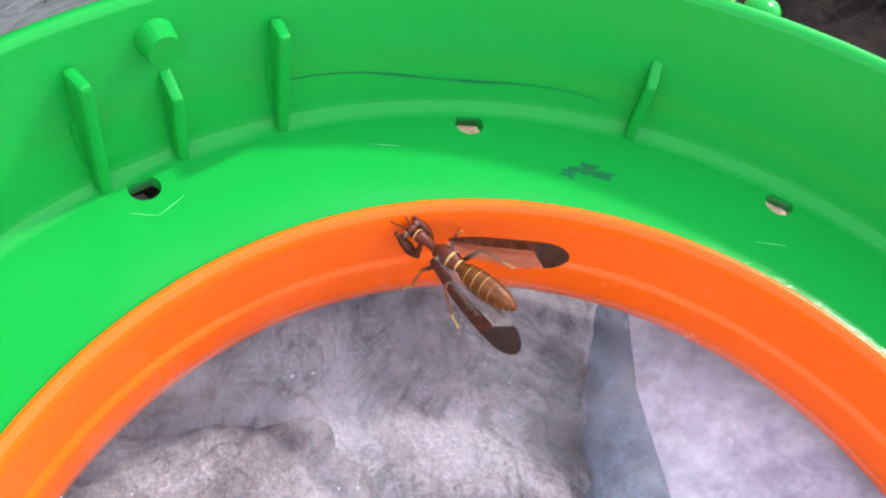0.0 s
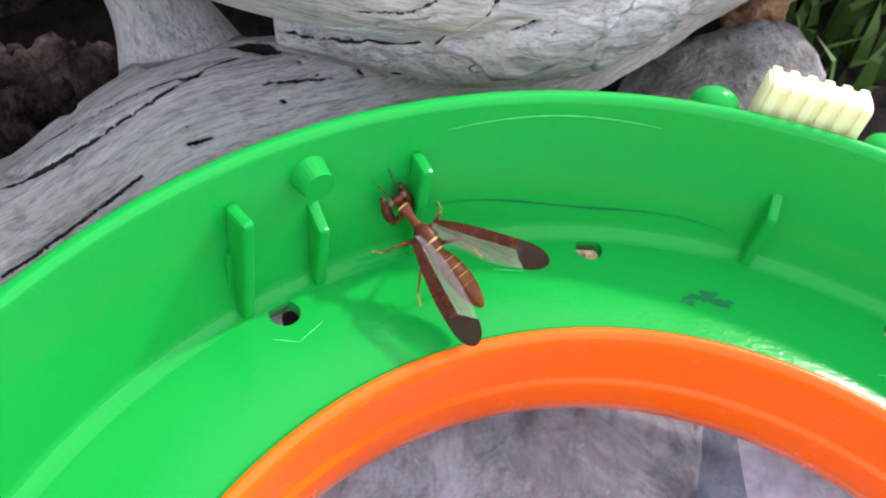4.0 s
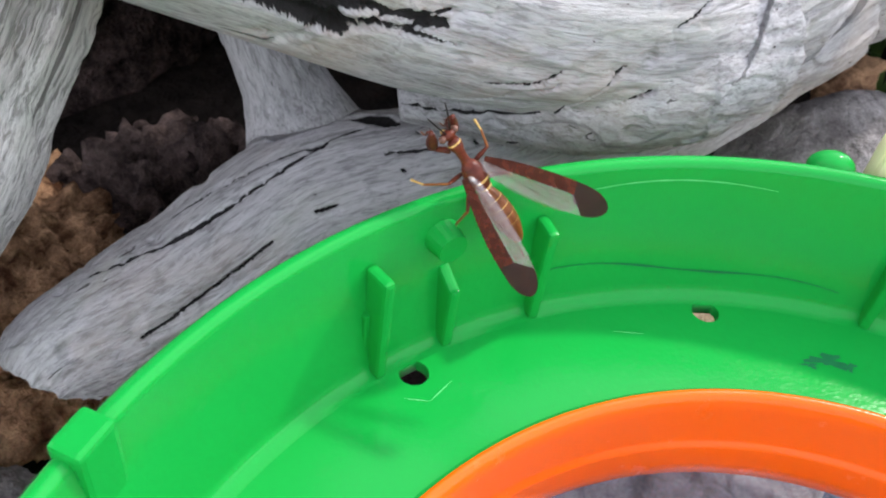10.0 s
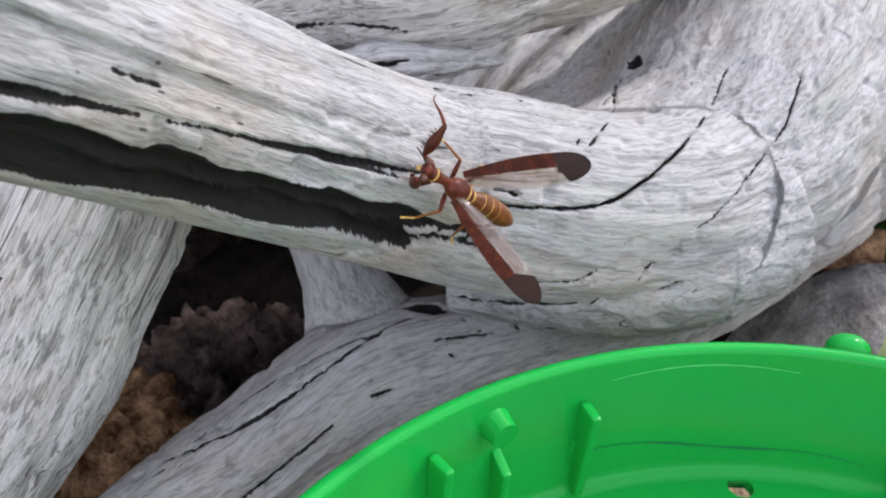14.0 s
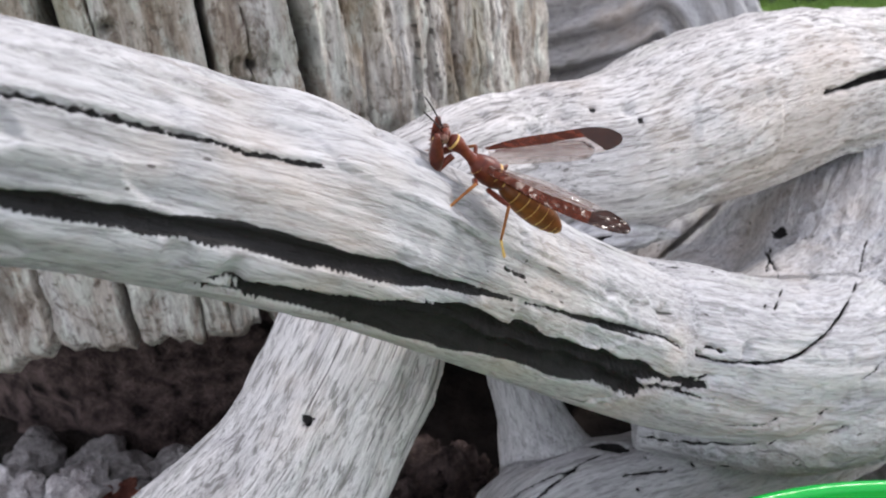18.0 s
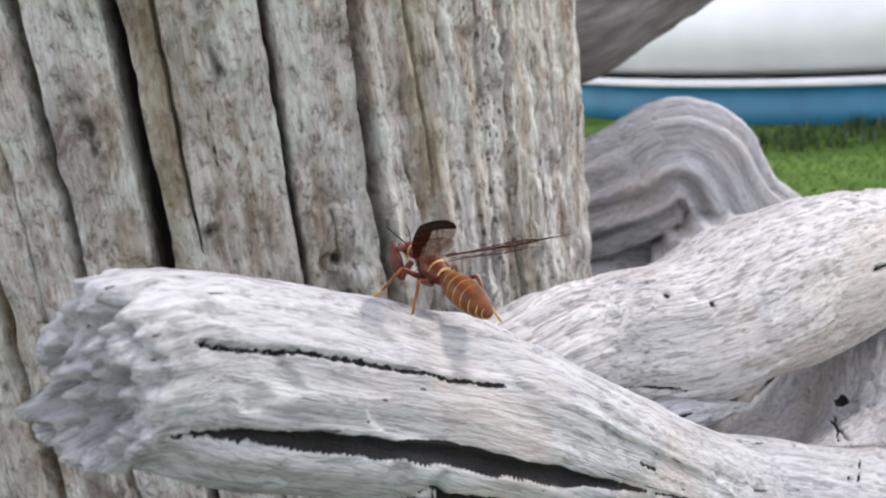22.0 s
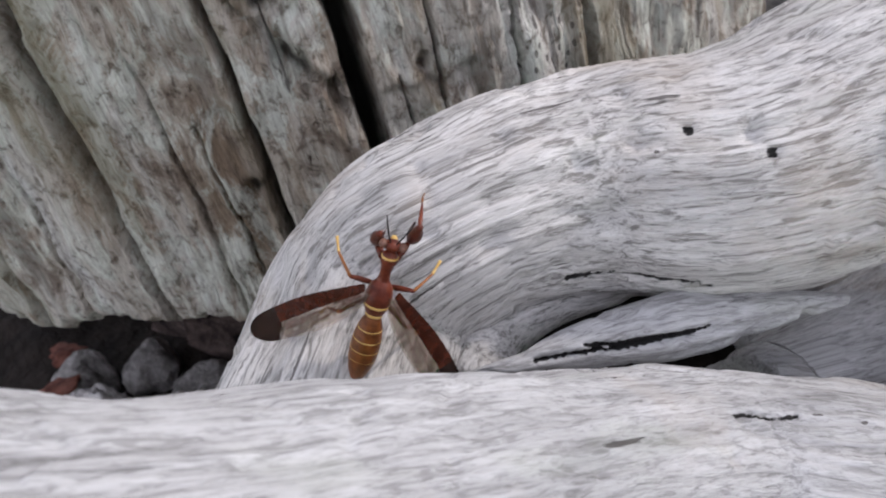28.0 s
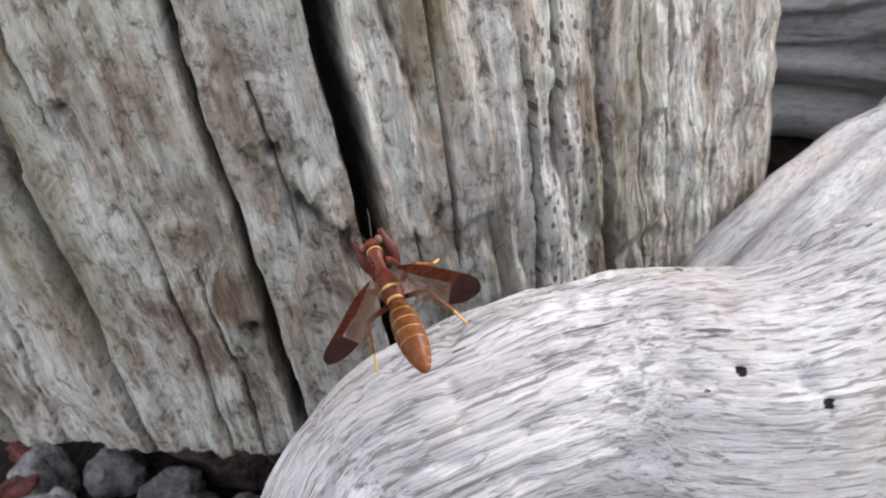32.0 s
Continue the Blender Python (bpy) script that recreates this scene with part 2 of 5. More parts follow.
    # shade of cracks and chip hollows, painted dark brown into the wood
    crack_shade = maths(nt, "ADD", shade_parts.outputs[0], maths(nt, "MULTIPLY", maths(nt, "SUBTRACT", fibre, 0.5), 0.8))
    col = mixed(nt, ramp(nt, crack_shade, [(0.35, (0, 0, 0)), (0.7, (0.9, 0.9, 0.9))]), col, (0.035, 0.028, 0.022))
    nt.links.new(col, b.inputs["Base Color"])
    h = maths(nt, "ADD", maths(nt, "MULTIPLY", fibre, 0.9), maths(nt, "MULTIPLY", blot, 1.1))
    h = maths(nt, "ADD", h, maths(nt, "MULTIPLY", fleck, 0.5))
    h = maths(nt, "SUBTRACT", maths(nt, "ADD", h, maths(nt, "MULTIPLY", fine, 0.4)), pit)
    bumped(nt, b, h, 1.0, 0.0022)
    return m


STUMP = stump_material()


def stone(name, dark, light, scale=60.0, rough=0.8, grit=0.75):
    m, nt, b = material(name, rough)
    o = coords(nt)
    n1, n2 = noise_tex(nt, o, scale, 8, 0.62), noise_tex(nt, o, scale * 7, 4, 0.6)
    col = mixed(nt, 0.45, ramp(nt, n1, [(0.36, dark), (0.64, light)]), ramp(nt, n2, [(0.3, (0.25,) * 3), (0.7, (0.9,) * 3)]), "OVERLAY")
    n3 = noise_tex(nt, o, scale * 22, 5, 0.7)
    col = mixed(nt, grit, col, ramp(nt, n3, [(0.36, (0.45,) * 3), (0.6, (1.0,) * 3)]), "MULTIPLY")
    b.inputs["Specular IOR Level"].default_value = 0.5 * (1 - rough) + 0.08
    nt.links.new(col, b.inputs["Base Color"])
    bumped(nt, b, maths(nt, "ADD", n1, maths(nt, "MULTIPLY", n2, 0.6)), 1.0, 0.003)
    return m


def rough_slate():
    m, nt, b = material("rough_grey_slate", 0.75)
    o = coords(nt)
    big = noise_tex(nt, o, 24, 12, 0.72, 0.6)
    mid = noise_tex(nt, mapped(nt, o, (1, 0.55, 1)), 130, 10, 0.75, 0.8)
    grit = noise_tex(nt, o, 1500, 4, 0.7)
    col = ramp(nt, big, [(0.36, (0.05, 0.047, 0.05)), (0.42, (0.26, 0.25, 0.26)), (0.49, (0.58, 0.56, 0.58)), (0.57, (0.80, 0.79, 0.82))])
    col = mixed(nt, 0.8, col, ramp(nt, mid, [(0.40, (0.22, 0.21, 0.22)), (0.49, (0.80, 0.79, 0.79)), (0.56, (1, 1, 1))]), "MULTIPLY")
    col = mixed(nt, 0.45, col, ramp(nt, grit, [(0.42, (0.40, 0.39, 0.38)), (0.56, (1, 1, 1))]), "MULTIPLY")
    stain = noise_tex(nt, o, 32, 5, 0.6)
    col = mixed(nt, maths(nt, "MULTIPLY", ramp(nt, stain, [(0.55, (0, 0, 0)), (0.70, (1, 1, 1))]), 0.4), col, (0.20, 0.15, 0.11))
    nt.links.new(col, b.inputs["Base Color"])
    h = maths(nt, "ADD", maths(nt, "MULTIPLY", big, 2.0), maths(nt, "ADD", mid, maths(nt, "MULTIPLY", grit, 0.15)))
    bumped(nt, b, h, 1.0, 0.004)
    return m


SLATE = rough_slate()
# tan that stands in for sunlit ground below the air holes
LIT_TAN = stone("sunlit_ground_tan", (0.50, 0.38, 0.24), (0.72, 0.60, 0.42), 60)
LILAC = stone("smooth_lilac_slate", (0.34, 0.34, 0.41), (0.60, 0.59, 0.67), 30, 0.6, 0.35)
BLUE = stone("blue_grey_slate", (0.065, 0.090, 0.125), (0.17, 0.22, 0.29), 40, 0.6, 0.35)
ROCK = stone("grey_rock", (0.13, 0.12, 0.115), (0.40, 0.38, 0.37), 75)
BARK = stone("rotten_brown_wood", (0.09, 0.040, 0.020), (0.62, 0.37, 0.21), 150, 0.95)
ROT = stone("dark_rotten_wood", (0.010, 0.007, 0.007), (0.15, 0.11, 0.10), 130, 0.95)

PALE = stone("pale_pitted_stone", (0.36, 0.33, 0.32), (0.74, 0.71, 0.70), 90)
RUST = stone("rust_red_leaf", (0.09, 0.025, 0.018), (0.26, 0.10, 0.07), 200)
SCRATCH = plastic("scratched_green_plastic", (0.10, 0.60, 0.20), 0.5)
# ---- mesh helpers ----
def mesh_object(name, verts, faces, mat, smooth=True, parent=None, label=""):
    me = bpy.data.meshes.new(name)
    me.from_pydata([tuple(v) for v in verts], [], faces)
    me.update()
    if smooth:
        me.polygons.foreach_set("use_smooth", [True] * len(me.polygons))
    me.materials.append(mat)
    ob = new(name, me)
    if parent is not None:
        ob.parent = parent
    if label:
        tagged(ob, label)
    return ob


def part(name, bm, mat, parent, label="", smooth=True):
    me = bpy.data.meshes.new(name)
    bm.normal_update()
    bm.to_mesh(me)
    bm.free()
    if smooth:
        me.polygons.foreach_set("use_smooth", [True] * len(me.polygons))
    me.materials.append(mat)
    ob = new(name, me)
    ob.parent = parent
    if label:
        tagged(ob, label)
    return ob


def hash3(i, j, k, seed):
    h = (i * 374761393 + j * 668265263 + k * 2147483647 + seed * 974634721) & 0xFFFFFFFF
    h = ((h ^ (h >> 13)) * 1274126177) & 0xFFFFFFFF
    return ((h ^ (h >> 16)) & 0xFFFF) / 32767.5 - 1.0


def value_noise(p, seed=0):
    """Smooth noise from -1 to 1 at the rows of p."""
    p = np.asarray(p, float)
    f = np.floor(p)
    i, u = f.astype(np.int64), p - f
    u = u * u * u * (u * (6 * u - 15) + 10)
    out = 0.0
    for a in (0, 1):
        for b in (0, 1):
            for c in (0, 1):
                w = (u[:, 0] if a else 1 - u[:, 0]) * (u[:, 1] if b else 1 - u[:, 1]) * (u[:, 2] if c else 1 - u[:, 2])
                out = out + w * hash3(i[:, 0] + a, i[:, 1] + b, i[:, 2] + c, seed)
    return out


def fractal(p, octaves=4, seed=0):
    p = np.asarray(p, float)
    return sum(value_noise(p * 2.0 ** o + 17.3 * o, seed + o) * 0.5 ** o for o in range(octaves))


def spline(stations, steps=8):
    """Catmull-Rom through rows of numbers."""
    s = np.array(stations, float)
    e = np.vstack([2 * s[0] - s[1], s, 2 * s[-1] - s[-2]])
    e[0, 3:], e[-1, 3:] = s[0, 3:], s[-1, 3:]
    out = []
    for i in range(1, len(e) - 2):
        for u in np.linspace(0, 1, steps, endpoint=False):
            a, b, c, d = e[i - 1:i + 3]
            out.append(0.5 * (2 * b + (c - a) * u + (2 * a - 5 * b + 4 * c - d) * u * u + (3 * b - a - 3 * c + d) * u ** 3))
    out.append(s[-1])
    return np.array(out)


def tube_frames(pts):
    t = np.gradient(pts, axis=0)
    t /= np.linalg.norm(t, axis=1)[:, None]
    n = np.cross(t[0], (0.13, 0.2, 1.0))
    rows = []
    for d in t:
        n = n - (n @ d) * d
        n /= np.linalg.norm(n)
        rows.append((d, n, np.cross(d, n)))
    return rows


def tube(stations, sides=24, steps=8, cap=True):
    """Vertices and faces of a closed tapering tube through (x, y, z, radius)."""
    c = spline(stations, steps)
    rows = tube_frames(c[:, :3])
    v, f = [], []
    for (d, n, m), p in zip(rows, c):
        for k in range(sides):
            a = 2 * math.pi * k / sides
            v.append(p[:3] + p[3] * (math.cos(a) * n + math.sin(a) * m))
    for i in range(len(c) - 1):
        for k in range(sides):
            q = (k + 1) % sides
            f.append((i * sides + k, i * sides + q, (i + 1) * sides + q, (i + 1) * sides + k))
    if cap:
        f.append(tuple(range(sides))[::-1])
        f.append(tuple((len(c) - 1) * sides + k for k in range(sides)))
    return v, f


def baked(name, verts, faces, mods):
    """A mesh after modifiers, each a (type, settings) pair."""
    me = bpy.data.meshes.new(name)
    me.from_pydata([tuple(v) for v in verts], [], faces)
    tmp = new(name + "_raw", me)
    for kind, setup in mods:
        setup(tmp.modifiers.new(kind.lower(), kind))
    bpy.context.view_layer.update()
    out = bpy.data.meshes.new_from_object(tmp.evaluated_get(bpy.context.evaluated_depsgraph_get()))
    bpy.data.objects.remove(tmp)
    bpy.data.meshes.remove(me)
    return out


def mesh_arrays(me):
    me.update()
    co = np.empty(len(me.vertices) * 3)
    me.vertices.foreach_get("co", co)
    no = np.empty(len(me.vertices) * 3)
    me.vertices.foreach_get("normal", no)
    return co.reshape(-1, 3), no.reshape(-1, 3)


def to_polyline(co, pts):
    """For each point: distance to a polyline, length along it, the whole length, the segment and the share of it."""
    pts = np.asarray(pts, float)
    best, along = np.full(len(co), 1e9), np.zeros(len(co))
    seg, share = np.zeros(len(co), int), np.zeros(len(co))
    run = 0.0
    for i, (a, b) in enumerate(zip(pts[:-1], pts[1:])):
        d = b - a
        ln = np.linalg.norm(d) + 1e-9
        u = np.clip((co - a) @ d / ln ** 2, 0, 1)
        dist = np.linalg.norm(co - a - u[:, None] * d, axis=1)
        near = dist < best
        best[near], along[near], seg[near], share[near] = dist[near], (run + u * ln)[near], i, u[near]
        run += ln
    return best, along, run, seg, share


def set_vectors(me, name, values):
    at = me.attributes.new(name, "FLOAT_VECTOR", "POINT")
    at.data.foreach_set("vector", np.asarray(values, np.float32).ravel())


# ---- driftwood root ----
BRANCH = [(-0.1220, 0.0228, 0.2316, 0.0084), (-0.1196, 0.0296, 0.2292, 0.0094), (-0.1135, 0.0378, 0.2232, 0.0108), (-0.1051, 0.0488, 0.2150, 0.0114), (-0.0934, 0.0615, 0.2040, 0.0123),
          (-0.0835, 0.0743, 0.1912, 0.0126), (-0.0580, 0.1159, 0.1519, 0.0156), (-0.0432, 0.1259, 0.1410, 0.0176), (-0.0236, 0.1346, 0.1311, 0.0181),
          (-0.0040, 0.1490, 0.1240, 0.0190), (0.0140, 0.1760, 0.1200, 0.0200)]
ARCH = [(0.1100, 0.2550, 0.1280, 0.0270), (0.0640, 0.2360, 0.1560, 0.0220), (0.0136, 0.2061, 0.1685, 0.0186), (-0.0207, 0.1841, 0.1715, 0.0206), (-0.0525, 0.1621, 0.1699, 0.0187), (-0.0727, 0.1554, 0.1707, 0.0168),
        (-0.0882, 0.1430, 0.1726, 0.0146), (-0.1006, 0.1345, 0.1650, 0.0152), (-0.1043, 0.1127, 0.1522, 0.0166), (-0.1096, 0.1045, 0.1436, 0.0166),
        (-0.1172, 0.0965, 0.1325, 0.0182), (-0.1320, 0.0860, 0.1180, 0.0205), (-0.157, 0.074, 0.094, 0.025), (-0.19, 0.06, 0.055, 0.028)]
LOWER = [(-0.1072, 0.0868, 0.0900, 0.0085), (-0.1038, 0.0898, 0.0920, 0.0110), (-0.0883, 0.1039, 0.0925, 0.0138), (-0.0703, 0.1213, 0.0959, 0.0145), (-0.0485, 0.1337, 0.0945, 0.0142),
         (-0.0227, 0.1459, 0.0940, 0.0160), (0.0020, 0.1620, 0.0970, 0.0200), (0.0260, 0.1880, 0.1050, 0.0280)]
TRUNK = [(-0.0221, 0.1395, 0.1271, 0.0191), (0.0004, 0.1640, 0.1174, 0.0289), (0.0170, 0.1928, 0.1197, 0.0353), (0.0346, 0.2293, 0.1237, 0.0358), (0.075, 0.27, 0.11, 0.042), (0.12, 0.30, 0.085, 0.042)]
SIDE = [(0.0170, 0.1928, 0.1197, 0.0300), (0.0400, 0.2020, 0.1110, 0.0300), (0.0660, 0.2200, 0.1080, 0.0290), (0.1000, 0.2450, 0.1020, 0.0290), (0.1450, 0.2700, 0.0850, 0.0300)]
BRIDGE = [(-0.0765, 0.1395, 0.1290, 0.0068), (-0.0728, 0.1380, 0.1126, 0.0085), (-0.0690, 0.1341, 0.1000, 0.0128)]
SADDLE = [(-0.0500, 0.1480, 0.1300, 0.0110), (-0.0270, 0.1790, 0.1160, 0.0170), (-0.0020, 0.1990, 0.1180, 0.0240), (0.0350, 0.2250, 0.1200, 0.0300)]
FILL = [(-0.0500, 0.1300, 0.1160, 0.0050), (-0.0320, 0.1330, 0.1155, 0.0110), (-0.0120, 0.1375, 0.1150, 0.0150), (0.0100, 0.1550, 0.1150, 0.0200)]
RIDGE = [(-0.1150, 0.0440, 0.2210, 0.0100), (-0.1075, 0.0530, 0.2150, 0.0108), (-0.0965, 0.0670, 0.2050, 0.0112), (-0.0870, 0.0800, 0.1920, 0.0108), (-0.0730, 0.1010, 0.1740, 0.0112), (-0.0620, 0.1190, 0.1550, 0.0125), (-0.0440, 0.1310, 0.1410, 0.0140)]
FLAKE = [(-0.0846, 0.1223, 0.1621, 0.0006), (-0.0779, 0.1266, 0.1610, 0.0017), (-0.0718, 0.1309, 0.1602, 0.0029), (-0.0602, 0.1391, 0.1585, 0.0049), (-0.0526, 0.1444, 0.1563, 0.0044), (-0.0439, 0.1513, 0.1536, 0.0026), (-0.0375, 0.1567, 0.1507, 0.0013)]
CROTCH = [(-0.0821, 0.1175, 0.1619, 0.0029), (-0.0726, 0.1202, 0.1576, 0.0061), (-0.0579, 0.1266, 0.1522, 0.0090), (-0.0432, 0.1349, 0.1458, 0.0086), (-0.0299, 0.1432, 0.1387, 0.0069)]
WEB = [(-0.0835, 0.1255, 0.1565, 0.0034), (-0.0830, 0.1335, 0.1578, 0.0040), (-0.0775, 0.1415, 0.1585, 0.0040), (-0.0680, 0.1480, 0.1575, 0.0030)]
CRACKS = []


def crack(width, depth, *points, lift=0.0):
    CRACKS.append((width, depth, np.array(points, float), lift))


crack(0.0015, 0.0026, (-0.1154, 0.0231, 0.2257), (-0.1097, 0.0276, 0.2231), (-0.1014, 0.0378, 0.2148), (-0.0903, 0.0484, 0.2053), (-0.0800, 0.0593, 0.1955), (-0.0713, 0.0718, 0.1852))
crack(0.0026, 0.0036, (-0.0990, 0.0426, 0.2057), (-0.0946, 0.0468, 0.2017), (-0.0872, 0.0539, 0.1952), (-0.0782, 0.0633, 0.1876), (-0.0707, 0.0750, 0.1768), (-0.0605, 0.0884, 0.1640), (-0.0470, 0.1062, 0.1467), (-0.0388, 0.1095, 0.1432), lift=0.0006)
crack(0.0022, 0.003, (-0.0113, 0.1764, 0.1402), (-0.0093, 0.1732, 0.1411))
crack(0.0003, 0.00112, (-0.0630, 0.0828, 0.1758), (-0.0518, 0.1043, 0.1588), (-0.0399, 0.1105, 0.1499))
crack(0.0003, 0.00084, (-0.0669, 0.0777, 0.1803), (-0.0601, 0.0866, 0.1720), (-0.0510, 0.0998, 0.1599))
crack(0.000464, 0.00154, (-0.0575, 0.0955, 0.1538), (-0.0469, 0.1085, 0.1459), (-0.0378, 0.1104, 0.1444))
crack(0.00058, 0.00175, (-0.0559, 0.1002, 0.1475), (-0.0460, 0.1070, 0.1436), (-0.0372, 0.1097, 0.1390))
crack(0.000464, 0.0014, (-0.0883, 0.1085, 0.1056), (-0.0687, 0.1198, 0.1102), (-0.0568, 0.1286, 0.1093))
crack(0.000696, 0.0028, (-0.0038, 0.1721, 0.1776), (0.0139, 0.1873, 0.1769), (0.0244, 0.1947, 0.1759))
crack(0.00058, 0.0021, (-0.1103, 0.0896, 0.1517), (-0.1095, 0.0889, 0.1508))
crack(0.0003, 0.00098, (-0.0252, 0.1245, 0.1505), (-0.0191, 0.1502, 0.1435), (-0.0136, 0.1689, 0.1392))
crack(0.0003, 0.00098, (-0.0520, 0.1241, 0.1072), (-0.0333, 0.1310, 0.1044), (-0.0166, 0.1272, 0.1141))
crack(0.000464, 0.00154, (-0.0696, 0.0739, 0.1833), (-0.0648, 0.0803, 0.1782), (-0.0580, 0.0898, 0.1695), (-0.0516, 0.1041, 0.1588), (-0.0444, 0.1082, 0.1533))
crack(0.000464, 0.00168, (-0.0444, 0.1082, 0.1533), (-0.0390, 0.1101, 0.1485), (-0.0314, 0.1133, 0.1449), (-0.0225, 0.1175, 0.1422), (-0.0148, 0.1236, 0.1424), (-0.0061, 0.1353, 0.1424), (0.0019, 0.1525, 0.1421), (0.0071, 0.1637, 0.1447))
crack(0.000348, 0.00126, (-0.0232, 0.1250, 0.1493), (-0.0182, 0.1379, 0.1480), (-0.0148, 0.1677, 0.1388))
crack(0.0003, 0.00112, (0.0211, 0.1623, 0.1425), (0.0152, 0.1500, 0.1358), (0.0055, 0.1354, 0.1340), (-0.0033, 0.1264, 0.1306))
crack(0.00058, 0.00175, (-0.0553, 0.0999, 0.1499), (-0.0467, 0.1064, 0.1444), (-0.0384, 0.1094, 0.1423))
crack(0.000464, 0.0014, (-0.0569, 0.0956, 0.1562), (-0.0524, 0.1066, 0.1477), (-0.0433, 0.1081, 0.1459))
crack(0.000522, 0.00175, (-0.0995, 0.0960, 0.1032), (-0.0828, 0.1044, 0.1059), (-0.0718, 0.1144, 0.1088), (-0.0624, 0.1237, 0.1099))
crack(0.000464, 0.00154, (-0.0336, 0.1127, 0.1305), (-0.0261, 0.1156, 0.1289), (-0.0213, 0.1169, 0.1294))
crack(0.000406, 0.00154, (-0.0333, 0.1361, 0.1062), (-0.0218, 0.1230, 0.1185), (-0.0161, 0.1209, 0.1233), (-0.0114, 0.1214, 0.1272))
crack(0.0003, 0.00098, (-0.0719, 0.0708, 0.1909), (-0.0706, 0.0726, 0.1890), (-0.0693, 0.0747, 0.1871))
crack(0.0003, 0.00098, (-0.0484, 0.1232, 0.1624), (-0.0453, 0.1257, 0.1600), (-0.0420, 0.1278, 0.1584))
crack(0.000348, 0.00105, (-0.0381, 0.1114, 0.1500), (-0.0348, 0.1126, 0.1482))
crack(0.000348, 0.00112, (-0.0635, 0.1117, 0.1041), (-0.0597, 0.1141, 0.1039))
crack(0.002, 0.004, (-0.0591, 0.1318, 0.1090), (-0.0558, 0.1318, 0.1075), (-0.0501, 0.1319, 0.1080))
crack(0.000348, 0.00126, (-0.1124, 0.0252, 0.2334), (-0.1056, 0.0330, 0.2285), (-0.0987, 0.0430, 0.2211), (-0.0890, 0.0530, 0.2136))
crack(0.000464, 0.0014, (-0.0368, 0.1299, 0.1049), (-0.0363, 0.1299, 0.1047))
crack(0.000522, 0.0014, (-0.0260, 0.1354, 0.1048), (-0.0254, 0.1351, 0.1045))
crack(0.000406, 0.0014, (-0.0473, 0.1296, 0.1072), (-0.0468, 0.1296, 0.1070))
crack(0.000406, 0.0014, (-0.0325, 0.1314, 0.1044), (-0.0317, 0.1316, 0.1042))
crack(0.000406, 0.0014, (-0.0440, 0.1278, 0.1063), (-0.0432, 0.1279, 0.1061))
crack(0.000348, 0.0014, (-0.0491, 0.1222, 0.1049), (-0.0486, 0.1223, 0.1046))
crack(0.000522, 0.0021, (-0.1093, 0.0877, 0.1515), (-0.1088, 0.0885, 0.1523))
crack(0.000522, 0.0021, (-0.0033, 0.1717, 0.1777), (0.0103, 0.1829, 0.1768), (0.0235, 0.1937, 0.1750))
crack(0.000348, 0.00105, (-0.0575, 0.1486, 0.1845), (-0.0569, 0.1487, 0.1843))
crack(0.000406, 0.00105, (-0.0479, 0.1486, 0.1818), (-0.0472, 0.1489, 0.1818))
crack(0.000464, 0.00105, (-0.0855, 0.0642, 0.2125), (-0.0851, 0.0646, 0.2121))
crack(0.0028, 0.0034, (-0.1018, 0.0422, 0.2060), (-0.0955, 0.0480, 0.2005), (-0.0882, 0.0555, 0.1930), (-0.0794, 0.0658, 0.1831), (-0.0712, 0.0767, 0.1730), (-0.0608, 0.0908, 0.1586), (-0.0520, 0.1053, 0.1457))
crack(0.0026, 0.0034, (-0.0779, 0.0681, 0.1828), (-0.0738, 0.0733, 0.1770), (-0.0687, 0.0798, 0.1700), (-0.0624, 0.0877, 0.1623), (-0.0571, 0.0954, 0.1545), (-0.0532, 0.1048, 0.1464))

crack(0.0003, 0.0012, (-0.0958, 0.0981, 0.1018), (-0.0855, 0.1033, 0.1055), (-0.0775, 0.1083, 0.1094))
crack(0.0005, 0.0016, (-0.0534, 0.1207, 0.1184), (-0.0420, 0.1207, 0.1170), (-0.0230, 0.1238, 0.1178), (-0.0069, 0.1277, 0.1195))
crack(0.0003, 0.0009, (-0.0600, 0.1086, 0.1132), (-0.0471, 0.1122, 0.1151), (-0.0324, 0.1167, 0.1148))
crack(0.0003, 0.0009, (-0.0892, 0.0885, 0.0974), (-0.0786, 0.0953, 0.1012), (-0.0678, 0.1028, 0.1057))
crack(0.0005, 0.0014, (-0.0473, 0.1179, 0.1289), (-0.0375, 0.1187, 0.1285), (-0.0234, 0.1199, 0.1279))
crack(0.0005, 0.0012, (-0.0720, 0.1235, 0.1652), (-0.0618, 0.1259, 0.1647), (-0.0518, 0.1324, 0.1622))
crack(0.0004, 0.001, (-0.0677, 0.1301, 0.1631), (-0.0592, 0.1327, 0.1623), (-0.0527, 0.1389, 0.1601))


